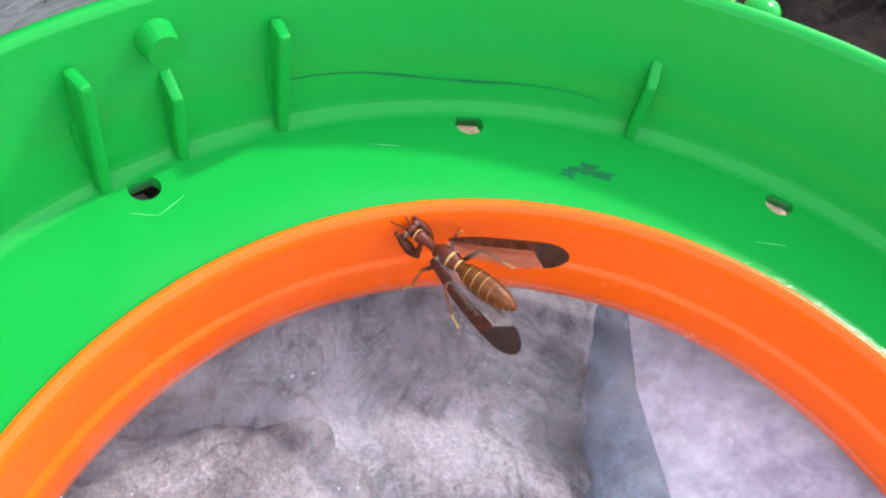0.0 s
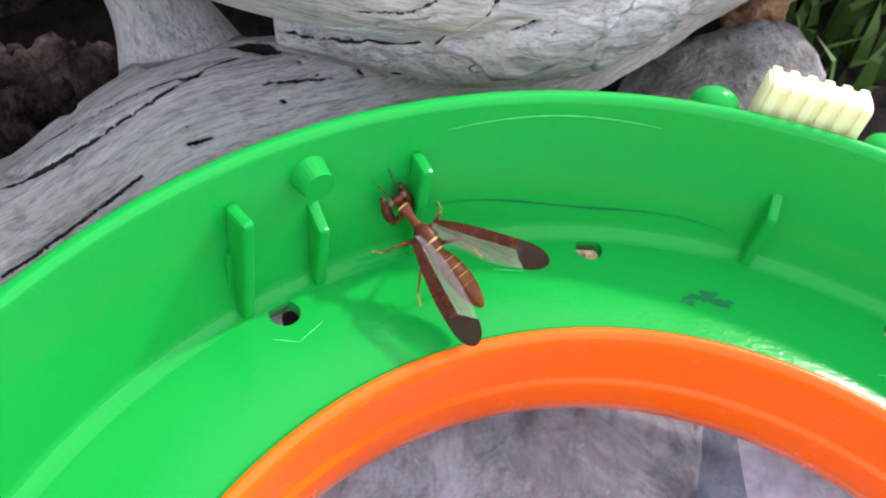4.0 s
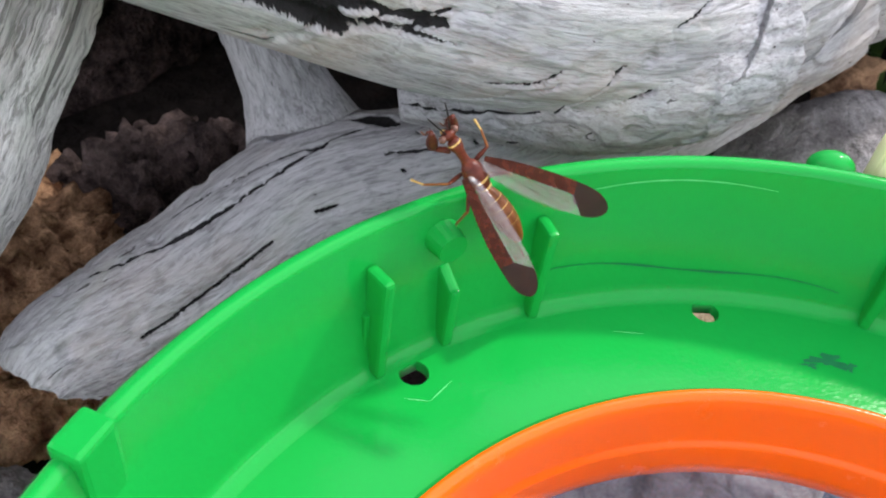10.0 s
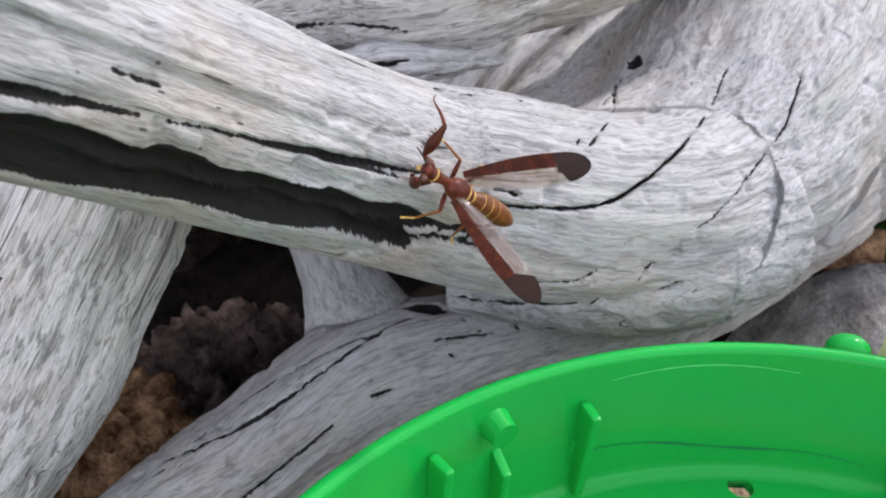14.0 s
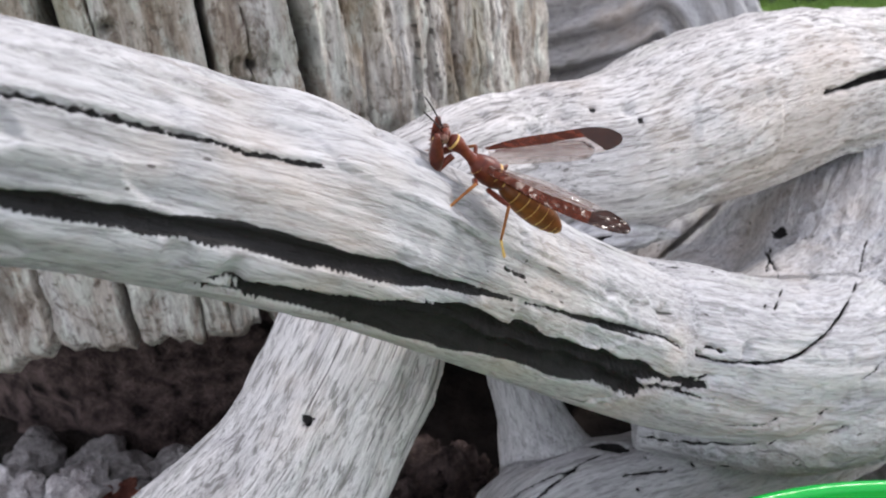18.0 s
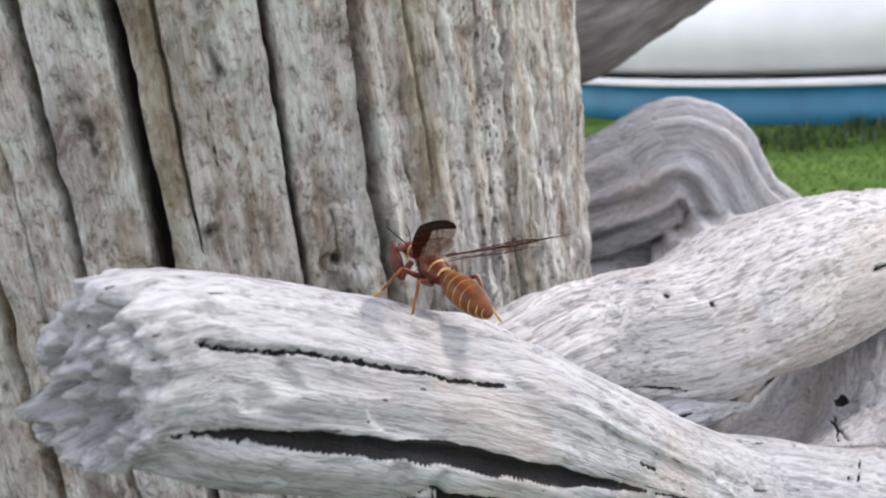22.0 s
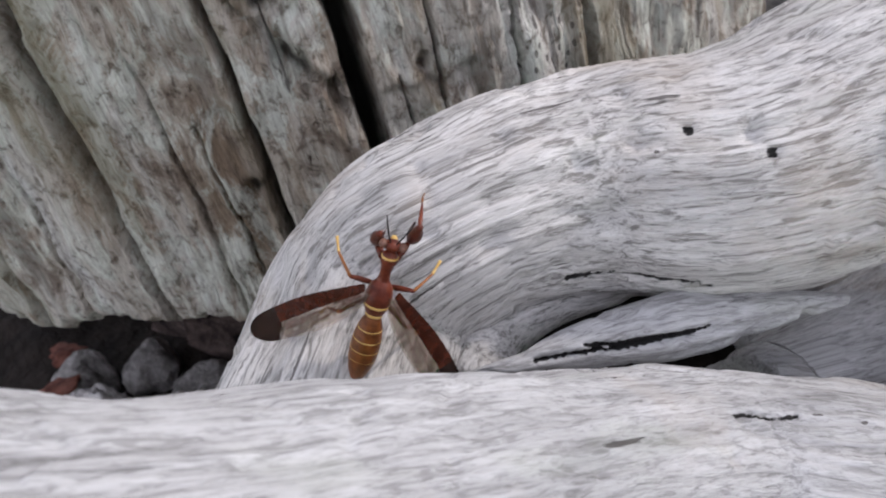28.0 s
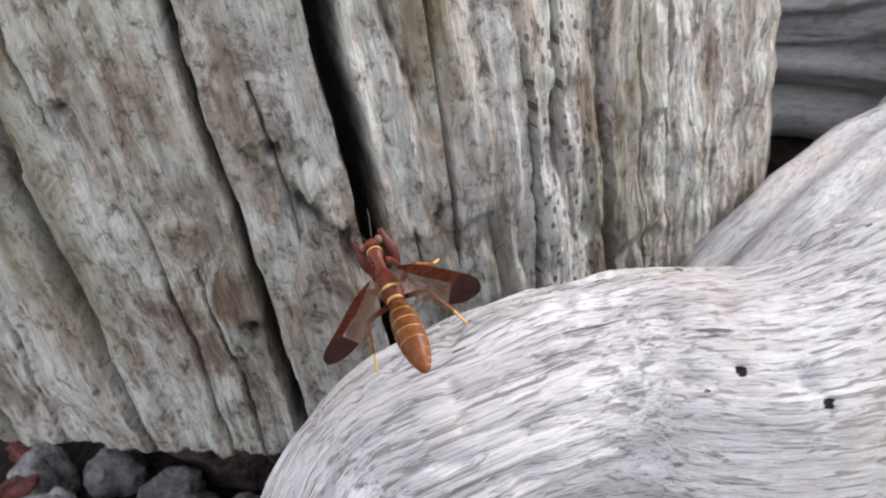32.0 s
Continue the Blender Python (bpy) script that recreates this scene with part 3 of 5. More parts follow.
def limb_mesh(name, limbs, parent, mat, voxel, label, ragged=None):
    verts, faces = [], []
    for st in limbs:
        v, f = tube(st, 28)
        faces += [tuple(i + len(verts) for i in q) for q in f]
        verts += v

    def remesh(mod):
        mod.mode, mod.voxel_size = "VOXEL", voxel

    def smooth(mod):
        mod.factor, mod.iterations = 0.5, int(22 * max(1.0, 0.0006 / voxel) ** 2)

    me = baked(name, verts, faces, [("REMESH", remesh), ("SMOOTH", smooth)])
    co, no = mesh_arrays(me)
    grain, score = np.zeros_like(co), np.full(len(co), 1e9)
    for n, st in enumerate(limbs):
        if st is RIDGE or st is SADDLE or st is FILL or st is WEB or st is CROTCH:
            continue
        c = spline(st, 6)
        rows = tube_frames(c[:, :3])
        d, s, _, k, u = to_polyline(co, c[:, :3])
        u = u[:, None]
        here = c[k] * (1 - u) + c[k + 1] * u
        rel = d / here[:, 3]
        near = rel < score
        score[near] = rel[near]
        off = co - here[:, :3]
        nn, mm = np.array([r[1] for r in rows]), np.array([r[2] for r in rows])
        nn, mm = nn[k] * (1 - u) + nn[k + 1] * u, mm[k] * (1 - u) + mm[k + 1] * u
        g = np.stack([s + n * 3.7, (off * nn).sum(1), (off * mm).sum(1)], 1)
        grain[near] = g[near]
    lump = fractal(co * 45, 3, 3) * 0.0011
    fibre = fractal(grain * np.array([30, 420, 420]), 3, 9) * 0.00038
    ridge = -np.abs(value_noise(grain * np.array([14, 150, 150]), 21)) * 0.0010
    ledge = np.round(2.4 * value_noise(grain * np.array([9, 110, 110]), 27)) * 0.00042
    pits = -np.clip(value_noise(co * 300, 28) - 0.55, 0, 1) * 0.0022
    move = lump + fibre + ridge + ledge + pits
    rise, crack_shade = np.zeros(len(co)), np.zeros(len(co))
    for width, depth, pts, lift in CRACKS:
        lo, hi = pts.min(0) - 0.012, pts.max(0) + 0.012
        sel = np.where(((co > lo) & (co < hi)).all(1))[0]
        if not len(sel):
            continue
        near = np.array([((co[sel] - q) ** 2).sum(1).argmin() for q in pts])
        if np.linalg.norm(co[sel][near] - pts, axis=1).min() > 0.006:
            continue
        line = spline(co[sel][near], 5)
        line = co[sel][[((co[sel] - q) ** 2).sum(1).argmin() for q in line]]
        for _ in range(4):
            line[1:-1] = (line[:-2] + 2 * line[1:-1] + line[2:]) / 4
        p = co[sel]
        p = p + 0.00022 * np.stack([value_noise(p * 340, 70), value_noise(p * 340, 71), value_noise(p * 340, 72)], 1)
        d, s, ln, _, _ = to_polyline(p, line)
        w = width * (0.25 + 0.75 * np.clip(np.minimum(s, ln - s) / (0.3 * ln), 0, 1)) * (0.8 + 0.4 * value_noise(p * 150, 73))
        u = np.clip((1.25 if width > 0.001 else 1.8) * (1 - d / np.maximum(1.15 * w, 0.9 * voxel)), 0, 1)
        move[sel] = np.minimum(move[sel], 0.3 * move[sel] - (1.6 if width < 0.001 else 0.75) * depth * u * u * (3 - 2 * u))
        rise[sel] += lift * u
        # more of the split's shade painted in, the nearer to its middle
        crack_shade[sel] = np.maximum(crack_shade[sel], np.clip(2.0 * u if width < 0.001 else 7.0 * u, 0, 1))
    if ragged is not None:
        d = np.linalg.norm(co - np.array(ragged), axis=1)
        k = np.clip(1 - d / 0.014, 0, 1)
        move += k * (fractal(co * 420, 3, 80) * 0.0009 + np.round(3 * value_noise(grain * np.array([90, 330, 330]), 82)) * 0.0005)
        out = np.array(BRANCH[0][:3]) - np.array(BRANCH[1][:3])
        out /= np.linalg.norm(out)
        cut = np.clip(1 - d / 0.0125, 0, 1) ** 0.8
        flat = grain * np.array([0, 1, 1])
        co = co + out * (cut * (0.0028 * value_noise(flat * 260, 84) + 0.0034 * value_noise(flat * 800, 85) + 0.0020 * value_noise(flat * 1500, 86)))[:, None]
    co = co + no * move[:, None]
    co[:, 2] += rise
    if crack_shade.any():
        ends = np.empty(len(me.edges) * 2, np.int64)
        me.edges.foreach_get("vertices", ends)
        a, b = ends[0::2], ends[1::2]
        near = (crack_shade[a] > 0) | (crack_shade[b] > 0)
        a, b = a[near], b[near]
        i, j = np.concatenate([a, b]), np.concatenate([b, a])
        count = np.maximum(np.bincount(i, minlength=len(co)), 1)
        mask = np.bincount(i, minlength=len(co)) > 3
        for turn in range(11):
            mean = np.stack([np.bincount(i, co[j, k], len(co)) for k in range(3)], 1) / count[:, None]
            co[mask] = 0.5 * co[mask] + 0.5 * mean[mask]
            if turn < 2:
                crack_shade[mask] = 0.5 * crack_shade[mask] + 0.5 * (np.bincount(i, crack_shade[j], len(co)) / count)[mask]
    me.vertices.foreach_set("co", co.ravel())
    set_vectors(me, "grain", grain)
    set_vectors(me, "crack_shade", np.stack([crack_shade, crack_shade, crack_shade], 1))
    me.polygons.foreach_set("use_smooth", [True] * len(me.polygons))
    me.materials.append(mat)
    ob = new(name, me)
    ob.parent = parent
    if label:
        tagged(ob, label)
    return ob


def driftwood():
    root = new("driftwood_root")
    tagged(root, "bleached grey driftwood root with cracked forking limbs", "driftwood")
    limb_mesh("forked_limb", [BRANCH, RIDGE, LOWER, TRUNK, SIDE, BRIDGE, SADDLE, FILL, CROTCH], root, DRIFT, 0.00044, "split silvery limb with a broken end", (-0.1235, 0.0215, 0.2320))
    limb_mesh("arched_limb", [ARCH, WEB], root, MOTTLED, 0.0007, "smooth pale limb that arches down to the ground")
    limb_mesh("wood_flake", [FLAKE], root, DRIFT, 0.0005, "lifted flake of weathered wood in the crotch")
    return root


driftwood()

# ---- weathered post ----
POST_AT, POST_R = (-0.212, 0.288), 0.137


def post():
    th = np.radians(np.concatenate([np.arange(-118, 2, 0.14), np.arange(2, 242, 2.0)]))
    na, top = len(th), 0.62
    zs = np.concatenate([np.linspace(0.095, 0.37, 250, endpoint=False), np.linspace(0.37, top, 16)])
    nz = len(zs)
    TH, Z = np.meshgrid(th, zs)
    DG = np.degrees(TH)

    def n2(a, b, seed):
        return value_noise(np.stack([(DG * a).ravel(), (Z * b).ravel(), 0 * Z.ravel()], 1), seed).reshape(Z.shape)

    bottom = 0.119 + 0.004 * n2(0.12, 0, 4) + 0.0022 * n2(0.6, 0, 5) - 0.022 * np.clip((DG + 48) / 14, 0, 1) * (DG < 60)
    Z = np.where(Z < bottom, bottom, Z)
    R = POST_R + 0.007 * np.clip((DG + 28) / 25, 0, 1) ** 2 * (DG < 60) + 0.0016 * n2(0.11, 6, 30) + 0.0007 * n2(0.4, 20, 33)
    grain = np.stack([(DG * 0.0024).ravel(), Z.ravel(), 0 * Z.ravel()], 1)
    R = R + 0.0008 * fractal(grain * np.array([420, 40, 1]), 3, 31).reshape(R.shape)
    R = R + 0.0010 * fractal(np.stack([(DG * 0.3).ravel(), (Z * 110).ravel(), 0 * Z.ravel()], 1), 4, 34).reshape(R.shape)
    # long cracks: angle, half-width in degrees, depth, lowest and highest height
    cracks = [(-83.0, 0.75, 0.014, 0, 1), (-74.8, 0.95, 0.02, 0, 1), (-67.5, 0.22, 0.004, 0, 0.19), (-70.8, 0.25, 0.004, 0.2, 1), (-60.4, 0.7, 0.016, 0, 1), (-56.6, 0.22, 0.003, 0.17, 0.21), (-51.0, 1.15, 0.024, 0.12, 1),
              (-44.2, 0.28, 0.006, 0.155, 1), (-47.5, 0.18, 0.003, 0.15, 0.17), (-37.2, 0.4, 0.006, 0, 0.2), (-34.0, 0.3, 0.004, 0.17, 1), (-29.3, 0.7, 0.011, 0, 1), (-25.0, 0.3, 0.004, 0, 0.2), (-92.0, 1.0, 0.016, 0, 1),
              (-101, 0.7, 0.012, 0, 1), (-20.5, 0.45, 0.008, 0, 1), (-112, 1.0, 0.012, 0, 1), (-88, 0.2, 0.003, 0.15, 0.25), (-64.5, 0.18, 0.003, 0.12, 0.17)]
    crack_shade = np.zeros(R.shape)
    for a, w, d, lo, hi in cracks:
        wob = 0.35 * n2(0.0, 28, 40 + int(-a)) + 0.12 * n2(0.0, 160, 90 + int(-a))
        wide = w * (0.8 + 0.3 * n2(0.0, 16, 141 + int(-a))) * np.clip((Z - lo) / 0.012, 0, 1) * np.clip((hi - Z) / 0.012, 0, 1)
        u = np.abs(DG - a - wob) / np.maximum(wide, 1e-3)
        R = R - 1.3 * d * np.clip(1.0 - u, 0, 1) ** 0.45
        # crack shade put into the colour, fuller in deep cracks
        crack_shade = np.maximum(crack_shade, np.clip(1.4 - u, 0, 1) * min(1.0, d / 0.008))
    # broken hollows where chips have come away: angle, height, half-width in degrees, half-height, depth, slant
    for a, z, w, h, d, slant in ((-55.5, 0.178, 1.6, 0.011, 0.006, 260), (-45.3, 0.1693, 0.7, 0.0026, 0.008, 0), (-56.6, 0.1895, 2.8, 0.0035, 0.005, 150), (-53.1, 0.1695, 0.8, 0.0032, 0.006, 0),
                                 (-62.0, 0.1527, 1.2, 0.0030, 0.004, 0), (-34.7, 0.177, 0.7, 0.010, 0.003, 0), (-69.5, 0.205, 1.4, 0.0024, 0.003, 90), (-46.5, 0.205, 0.5, 0.012, 0.003, 60),
                                 (-39.5, 0.238, 0.8, 0.014, 0.003, 40), (-66.0, 0.246, 1.0, 0.012, 0.003, 50), (-79.0, 0.232, 1.2, 0.010, 0.003, 60)):
        chip = np.clip(1 - np.hypot((DG - a + slant * (Z - z)) / w, (Z - z) / h) + 0.35 * n2(1.6, 420, 61), 0, 1)
        R = R - d * chip ** 0.6
        # chip hollows painted darker too, for the shade in them
        crack_shade = np.maximum(crack_shade, 0.75 * chip)
    # a stave that has broken off above the arch
    R = R - 0.0018 * np.clip((DG + 50.2) / 0.4, 0, 1) * np.clip((-40.8 - DG) / 0.4, 0, 1) * np.clip((0.1668 + 0.0012 * n2(0.9, 0, 63) - Z) / 0.0012, 0, 1)
    R = R - 0.004 * np.clip((bottom + 0.004 - Z) / 0.004, 0, 1)
    X, Y = POST_AT[0] + R * np.cos(TH), POST_AT[1] + R * np.sin(TH)
    verts = np.stack([X.ravel(), Y.ravel(), Z.ravel()], 1)
    faces = [(i * na + k, i * na + (k + 1) % na, (i + 1) * na + (k + 1) % na, (i + 1) * na + k) for i in range(nz - 1) for k in range(na)]
    verts = np.vstack([verts, [(*POST_AT, 0.135), (*POST_AT, top)]])
    n = nz * na
    for k in range(na):
        q = (k + 1) % na
        faces.append((q, k, n))
        faces.append(((nz - 1) * na + k, (nz - 1) * na + q, n + 1))
    ob = mesh_object("wooden_post", verts, faces, STUMP)
    # added core, no known part: blocks light in the gap and carries the post
    v, f = tube([(*POST_AT, 0.035, 0.092), (*POST_AT, 0.08, 0.095), (*POST_AT, 0.145, 0.10)], 40, 4)
    foot = [np.array(q) + 0.004 * np.array([math.cos(9 * i), math.sin(5 * i), 0]) for i, q in enumerate(v)]
    mesh_object("gap_core", foot, f, ROT, True, ob, "dark core added under the post to block light in the gap")
    set_vectors(ob.data, "grain", np.vstack([grain, [(0, 0, 0), (0, 0, 0)]]))
    crack_shade = np.concatenate([crack_shade.ravel(), [0, 0]])
    set_vectors(ob.data, "crack_shade", np.stack([crack_shade, crack_shade, crack_shade], 1))
    return tagged(ob, "thick weathered grey wooden post with long vertical cracks", "wooden post")


post()


# ---- ground ----
def ground_height(x, y):
    x, y = np.asarray(x, float), np.asarray(y, float)
    r = np.hypot(x + 0.05, y - 0.12)
    k = np.clip((r - 0.38) / 0.9, 0, 1)
    k = k * k * (3 - 2 * k)
    p = np.stack([x.ravel() * 30, y.ravel() * 30, 0 * x.ravel()], 1)
    n = fractal(p, 4, 60).reshape(x.shape)
    return 0.052 + 0.004 * n * (1 - k) - 0.36 * k


def ground():
    rings = np.concatenate([np.linspace(0.004, 0.45, 110), np.geomspace(0.46, 60, 50)])
    na = 160
    a = np.linspace(0, 2 * math.pi, na, endpoint=False)
    A, RR = np.meshgrid(a, rings)
    X, Y = -0.05 + RR * np.cos(A), 0.12 + RR * np.sin(A)
    Z = ground_height(X, Y)
    faces = [(i * na + k, i * na + (k + 1) % na, (i + 1) * na + (k + 1) % na, (i + 1) * na + k) for i in range(len(rings) - 1) for k in range(na)]
    faces.append(tuple(range(na))[::-1])
    m, nt, b = material("soil_and_lawn", 0.95)
    o = coords(nt)
    sep = nt.nodes.new("ShaderNodeSeparateXYZ")
    nt.links.new(o, sep.inputs[0])
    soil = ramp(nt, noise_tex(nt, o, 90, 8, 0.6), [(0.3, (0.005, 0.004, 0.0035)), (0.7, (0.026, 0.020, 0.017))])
    lawn = ramp(nt, noise_tex(nt, o, 9, 6, 0.6), [(0.3, (0.035, 0.08, 0.012)), (0.7, (0.11, 0.19, 0.035))])
    far = nt.nodes.new("ShaderNodeMapRange")
    far.inputs[1].default_value, far.inputs[2].default_value, far.inputs[3].default_value, far.inputs[4].default_value = 0.03, -0.06, 0, 1
    nt.links.new(sep.outputs[2], far.inputs[0])
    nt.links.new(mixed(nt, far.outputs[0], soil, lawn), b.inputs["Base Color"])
    b.inputs["Specular IOR Level"].default_value = 0.12
    bumped(nt, b, noise_tex(nt, o, 160, 6), 0.8, 0.004)
    ob = mesh_object("ground", np.stack([X.ravel(), Y.ravel(), Z.ravel()], 1), faces, m)
    return tagged(ob, "dark soil bed that slopes down to a green lawn", "ground", kind="structure")


ground()


# ---- green insect tray with a clear lens ----
TRAY_AT = Matrix(((0.98735, 0.0, 0.15857, 0.01402), (-0.00712, 0.99899, 0.04435, 0.01444), (-0.15841, -0.04492, 0.98635, 0.09130), (0, 0, 0, 1)))


def revolve(profile, sides=220, start=0.0, end=360.0):
    """Turns (radius, height) pairs about z."""
    full = end - start >= 360
    n = sides if full else sides + 1
    v, f = [], []
    for k in range(n):
        a = radians(start + (end - start) * k / sides)
        for r, z in profile:
            v.append((r * math.cos(a), r * math.sin(a), z))
    m = len(profile)
    for k in range(sides):
        q = (k + 1) % n
        for j in range(m - 1):
            f.append((k * m + j, q * m + j, q * m + j + 1, k * m + j + 1))
    return v, f


def box_verts(bm, size, at, turn=None, bevel=0.0):
    made = bmesh.ops.create_cube(bm, size=1.0)["verts"]
    m = Matrix.Translation(at) @ (turn.to_4x4() if turn is not None else Matrix.Identity(4)) @ Matrix.Diagonal((*size, 1))
    bmesh.ops.transform(bm, matrix=m, verts=made)
    if bevel:
        edges = list({e for v in made for e in v.link_edges})
        bmesh.ops.bevel(bm, geom=edges, offset=bevel, segments=2, affect="EDGES", profile=0.6)


def tray():
    root = new("insect_tray")
    root.matrix_world = TRAY_AT
    tagged(root, "round green plastic insect viewer tray with an orange-ringed clear lens", "insect viewer")
    # floor with air holes
    v, f = revolve([(0.0729, -0.0022), (0.0729, -0.0004), (0.0734, 0.0), (0.0925, 0.0), (0.0925, -0.0022), (0.0729, -0.0022)])
    cutters = []
    for a in (130.9, 96.2, 61.0):
        bm = bmesh.new()
        bmesh.ops.create_cone(bm, cap_ends=True, segments=28, radius1=0.0024, radius2=0.0024, depth=0.02,
                              matrix=Matrix.Translation((0.0899 * math.cos(radians(a)), 0.0899 * math.sin(radians(a)), 0)))
        me = bpy.data.meshes.new("cutter")
        bm.to_mesh(me)
        bm.free()
        cutters.append(new("cutter", me))
    bpy.context.view_layer.update()

    def cut(c):
        def setup(mod):
            mod.operation, mod.object, mod.solver = "DIFFERENCE", c, "EXACT"
        return setup

    def weld(mod):
        mod.merge_threshold = 1e-6

    me = baked("floor_ring", v, f, [("WELD", weld)] + [("BOOLEAN", cut(c)) for c in cutters])
    for c in cutters:
        bpy.data.objects.remove(c)
    me.materials.append(GREEN)
    ob = new("floor_ring", me)
    ob.parent = root
    # side wall
    prof = [(0.0915, 0.0), (0.0925, 0.00015), (0.0934, 0.0006), (0.0940, 0.0014), (0.0943, 0.0026), (0.0975, 0.0252), (0.0977, 0.0259), (0.0982, 0.0264), (0.0990, 0.0266), (0.0997, 0.0264),
            (0.1003, 0.0258), (0.1005, 0.0250), (0.0990, 0.0180), (0.0968, -0.0040), (0.0958, -0.0040), (0.0945, -0.0022), (0.0915, -0.0022), (0.0915, 0.0)]
    v, f = revolve(prof, 260)
    mesh_object("side_wall", v, f, GREEN, True, root)
    # orange ring and lens
    prof = [(0.0728, -0.0022), (0.0728, 0.0003), (0.0725, 0.0009), (0.0719, 0.0011), (0.0711, 0.0007), (0.0705, -0.0004), (0.0702, -0.0018), (0.0700, -0.0092), (0.0698, -0.0098), (0.0691, -0.0102), (0.0690, -0.0108), (0.0688, -0.0155),
            (0.0690, -0.0166), (0.0690, -0.0178), (0.0730, -0.0178), (0.0730, -0.0022)]
    v, f = revolve(prof, 240)
    mesh_object("lens_ring", v, f, ORANGE, True, root, "glossy orange plastic ring")
    prof = [(0.0001, -0.0134), (0.02, -0.0136), (0.045, -0.0142), (0.0697, -0.0150), (0.0697, -0.0160), (0.045, -0.0164), (0.0001, -0.0166)]
    v, f = revolve(prof, 160)
    lens = mesh_object("lens", v, f, LENS, True, root, "clear scratched plastic lens")
    lens.visible_shadow = False
    # upright fins on the wall
    for a, h, step in ((133.9, 0.0208, 1), (126.1, 0.0128, 0), (115.9, 0.0193, 1), (78.4, 0.0122, 0)):
        bm = bmesh.new()
        box_verts(bm, (0.0048, 0.0019, h), (0.0024, 0, h / 2), None, 0.0007)
        if step:
            box_verts(bm, (0.0026, 0.0014, h * 0.6), (0.0042, 0.0011, h * 0.30), None, 0.0003)
        else:
            for q in bm.verts:
                if q.co.z > h * 0.5 and q.co.x > 0.0024:
                    q.co.z += 0.0022
        bmesh.ops.transform(bm, matrix=Matrix.Rotation(radians(a), 4, "Z") @ Matrix.Translation((0.0917, 0, 0)), verts=bm.verts)
        part("fin", bm, GREEN, root, "", False)
    bm = bmesh.new()
    bmesh.ops.create_cone(bm, cap_ends=True, segments=24, radius1=0.0030, radius2=0.0024, depth=0.0035)
    bmesh.ops.transform(bm, matrix=Matrix.Rotation(radians(126.4), 4, "Z") @ Matrix.Translation((0.0953, 0, 0.0203)) @ Matrix.Rotation(radians(-90), 4, "Y"), verts=bm.verts)
    part("peg", bm, GREEN, root, "", False)
    # mould line on the wall and smudge on the floor
    v, f = [], []
    for i in range(41):
        k = i / 40
        a = radians(116 - 34 * k)
        z = 0.0078 - 0.0035 * k + 0.0006 * math.sin(9 * k)
        w = (0.00008 + 0.00024 * math.sin(math.pi * k) ** 2 * (0.6 + 0.4 * math.sin(23 * k)))
        for s in (-1, 1):
            r = 0.09383 + (z + s * w) * 0.1416
            v.append((r * math.cos(a), r * math.sin(a), z + s * w))
    f = [(2 * i, 2 * i + 1, 2 * i + 3, 2 * i + 2) for i in range(40)]
    mesh_object("mould_line", v, f, GRIME, True, root, "thin dark mould line")
    for at, size, seed in (((0.0100, 0.0815), (0.0030, 0.0013), 4), ((0.0068, 0.0800), (0.0012, 0.0005), 5), ((0.0135, 0.0808), (0.0012, 0.0008), 6)):
        n = 26
        v = [(at[0], at[1], 0.00006)]
        for i in range(n):
            a = 2 * math.pi * i / n
            k = 1 + 0.4 * math.sin(3 * a + seed) + 0.3 * math.sin(7 * a + 2 * seed)
            v.append((at[0] + size[0] * k * math.cos(a), at[1] + size[1] * k * math.sin(a), 0.00006))
        mesh_object("smudge", v, [(0, i + 1, (i + 1) % n + 1) for i in range(n)], GRIME, True, root, "faint dark smudge")
    # scratches
    v = []
    for i in range(21):
        a, z = radians(113 - 21 * i / 20), 0.0222 + 0.0012 * math.sin(math.pi * i / 20)
        w = 0.00004 + 0.00011 * math.sin(math.pi * i / 20) * (0.6 + 0.4 * math.sin(2.3 * i))
        for k in (-1, 1):
            r = 0.09380 + (z + k * w) * 0.1416
            v.append((r * math.cos(a), r * math.sin(a), z + k * w))
    mesh_object("scratch", v, [(2 * i, 2 * i + 1, 2 * i + 3, 2 * i + 2) for i in range(20)], SCRATCH, True, root, "thin pale scratch")
    for (r0, a0), (r1, a1) in (((0.0868, 133.6), (0.0842, 131.6)), ((0.0842, 131.6), (0.0856, 128.2)), ((0.0790, 62.0), (0.0815, 58.5)), ((0.0862, 108.0), (0.0850, 104.5))):
        p, q = [Vector((r * math.cos(radians(a)), r * math.sin(radians(a)), 0.00006)) for r, a in ((r0, a0), (r1, a1))]
        n = (q - p).normalized().cross(Vector((0, 0, 1))) * 0.00009
        mesh_object("scratch", [p + n * 0.3, p - n * 0.3, (p + q) / 2 - n, q - n * 0.3, q + n * 0.3, (p + q) / 2 + n], [(0, 1, 2, 3, 4, 5)], SCRATCH, False, root, "thin pale scratch")
    # hinge post, latch and lug on the outside
    bm = bmesh.new()
    box_verts(bm, (0.0045, 0.006, 0.030), (0.0985, 0, 0.0130), None, 0.0008)
    bmesh.ops.transform(bm, matrix=Matrix.Rotation(radians(160.6), 4, "Z"), verts=bm.verts)
    part("hinge_post", bm, GREEN, root, "", False)
    bm = bmesh.new()
    box_verts(bm, (0.005, 0.0175, 0.020), (0.1045, 0, 0.0205), None, 0.0012)
    bmesh.ops.transform(bm, matrix=Matrix.Rotation(radians(78.3), 4, "Z"), verts=bm.verts)
    latch = part("latch", bm, CREAM, root, "ridged pale yellow plastic latch", False)
    for i in range(6):
        bm = bmesh.new()
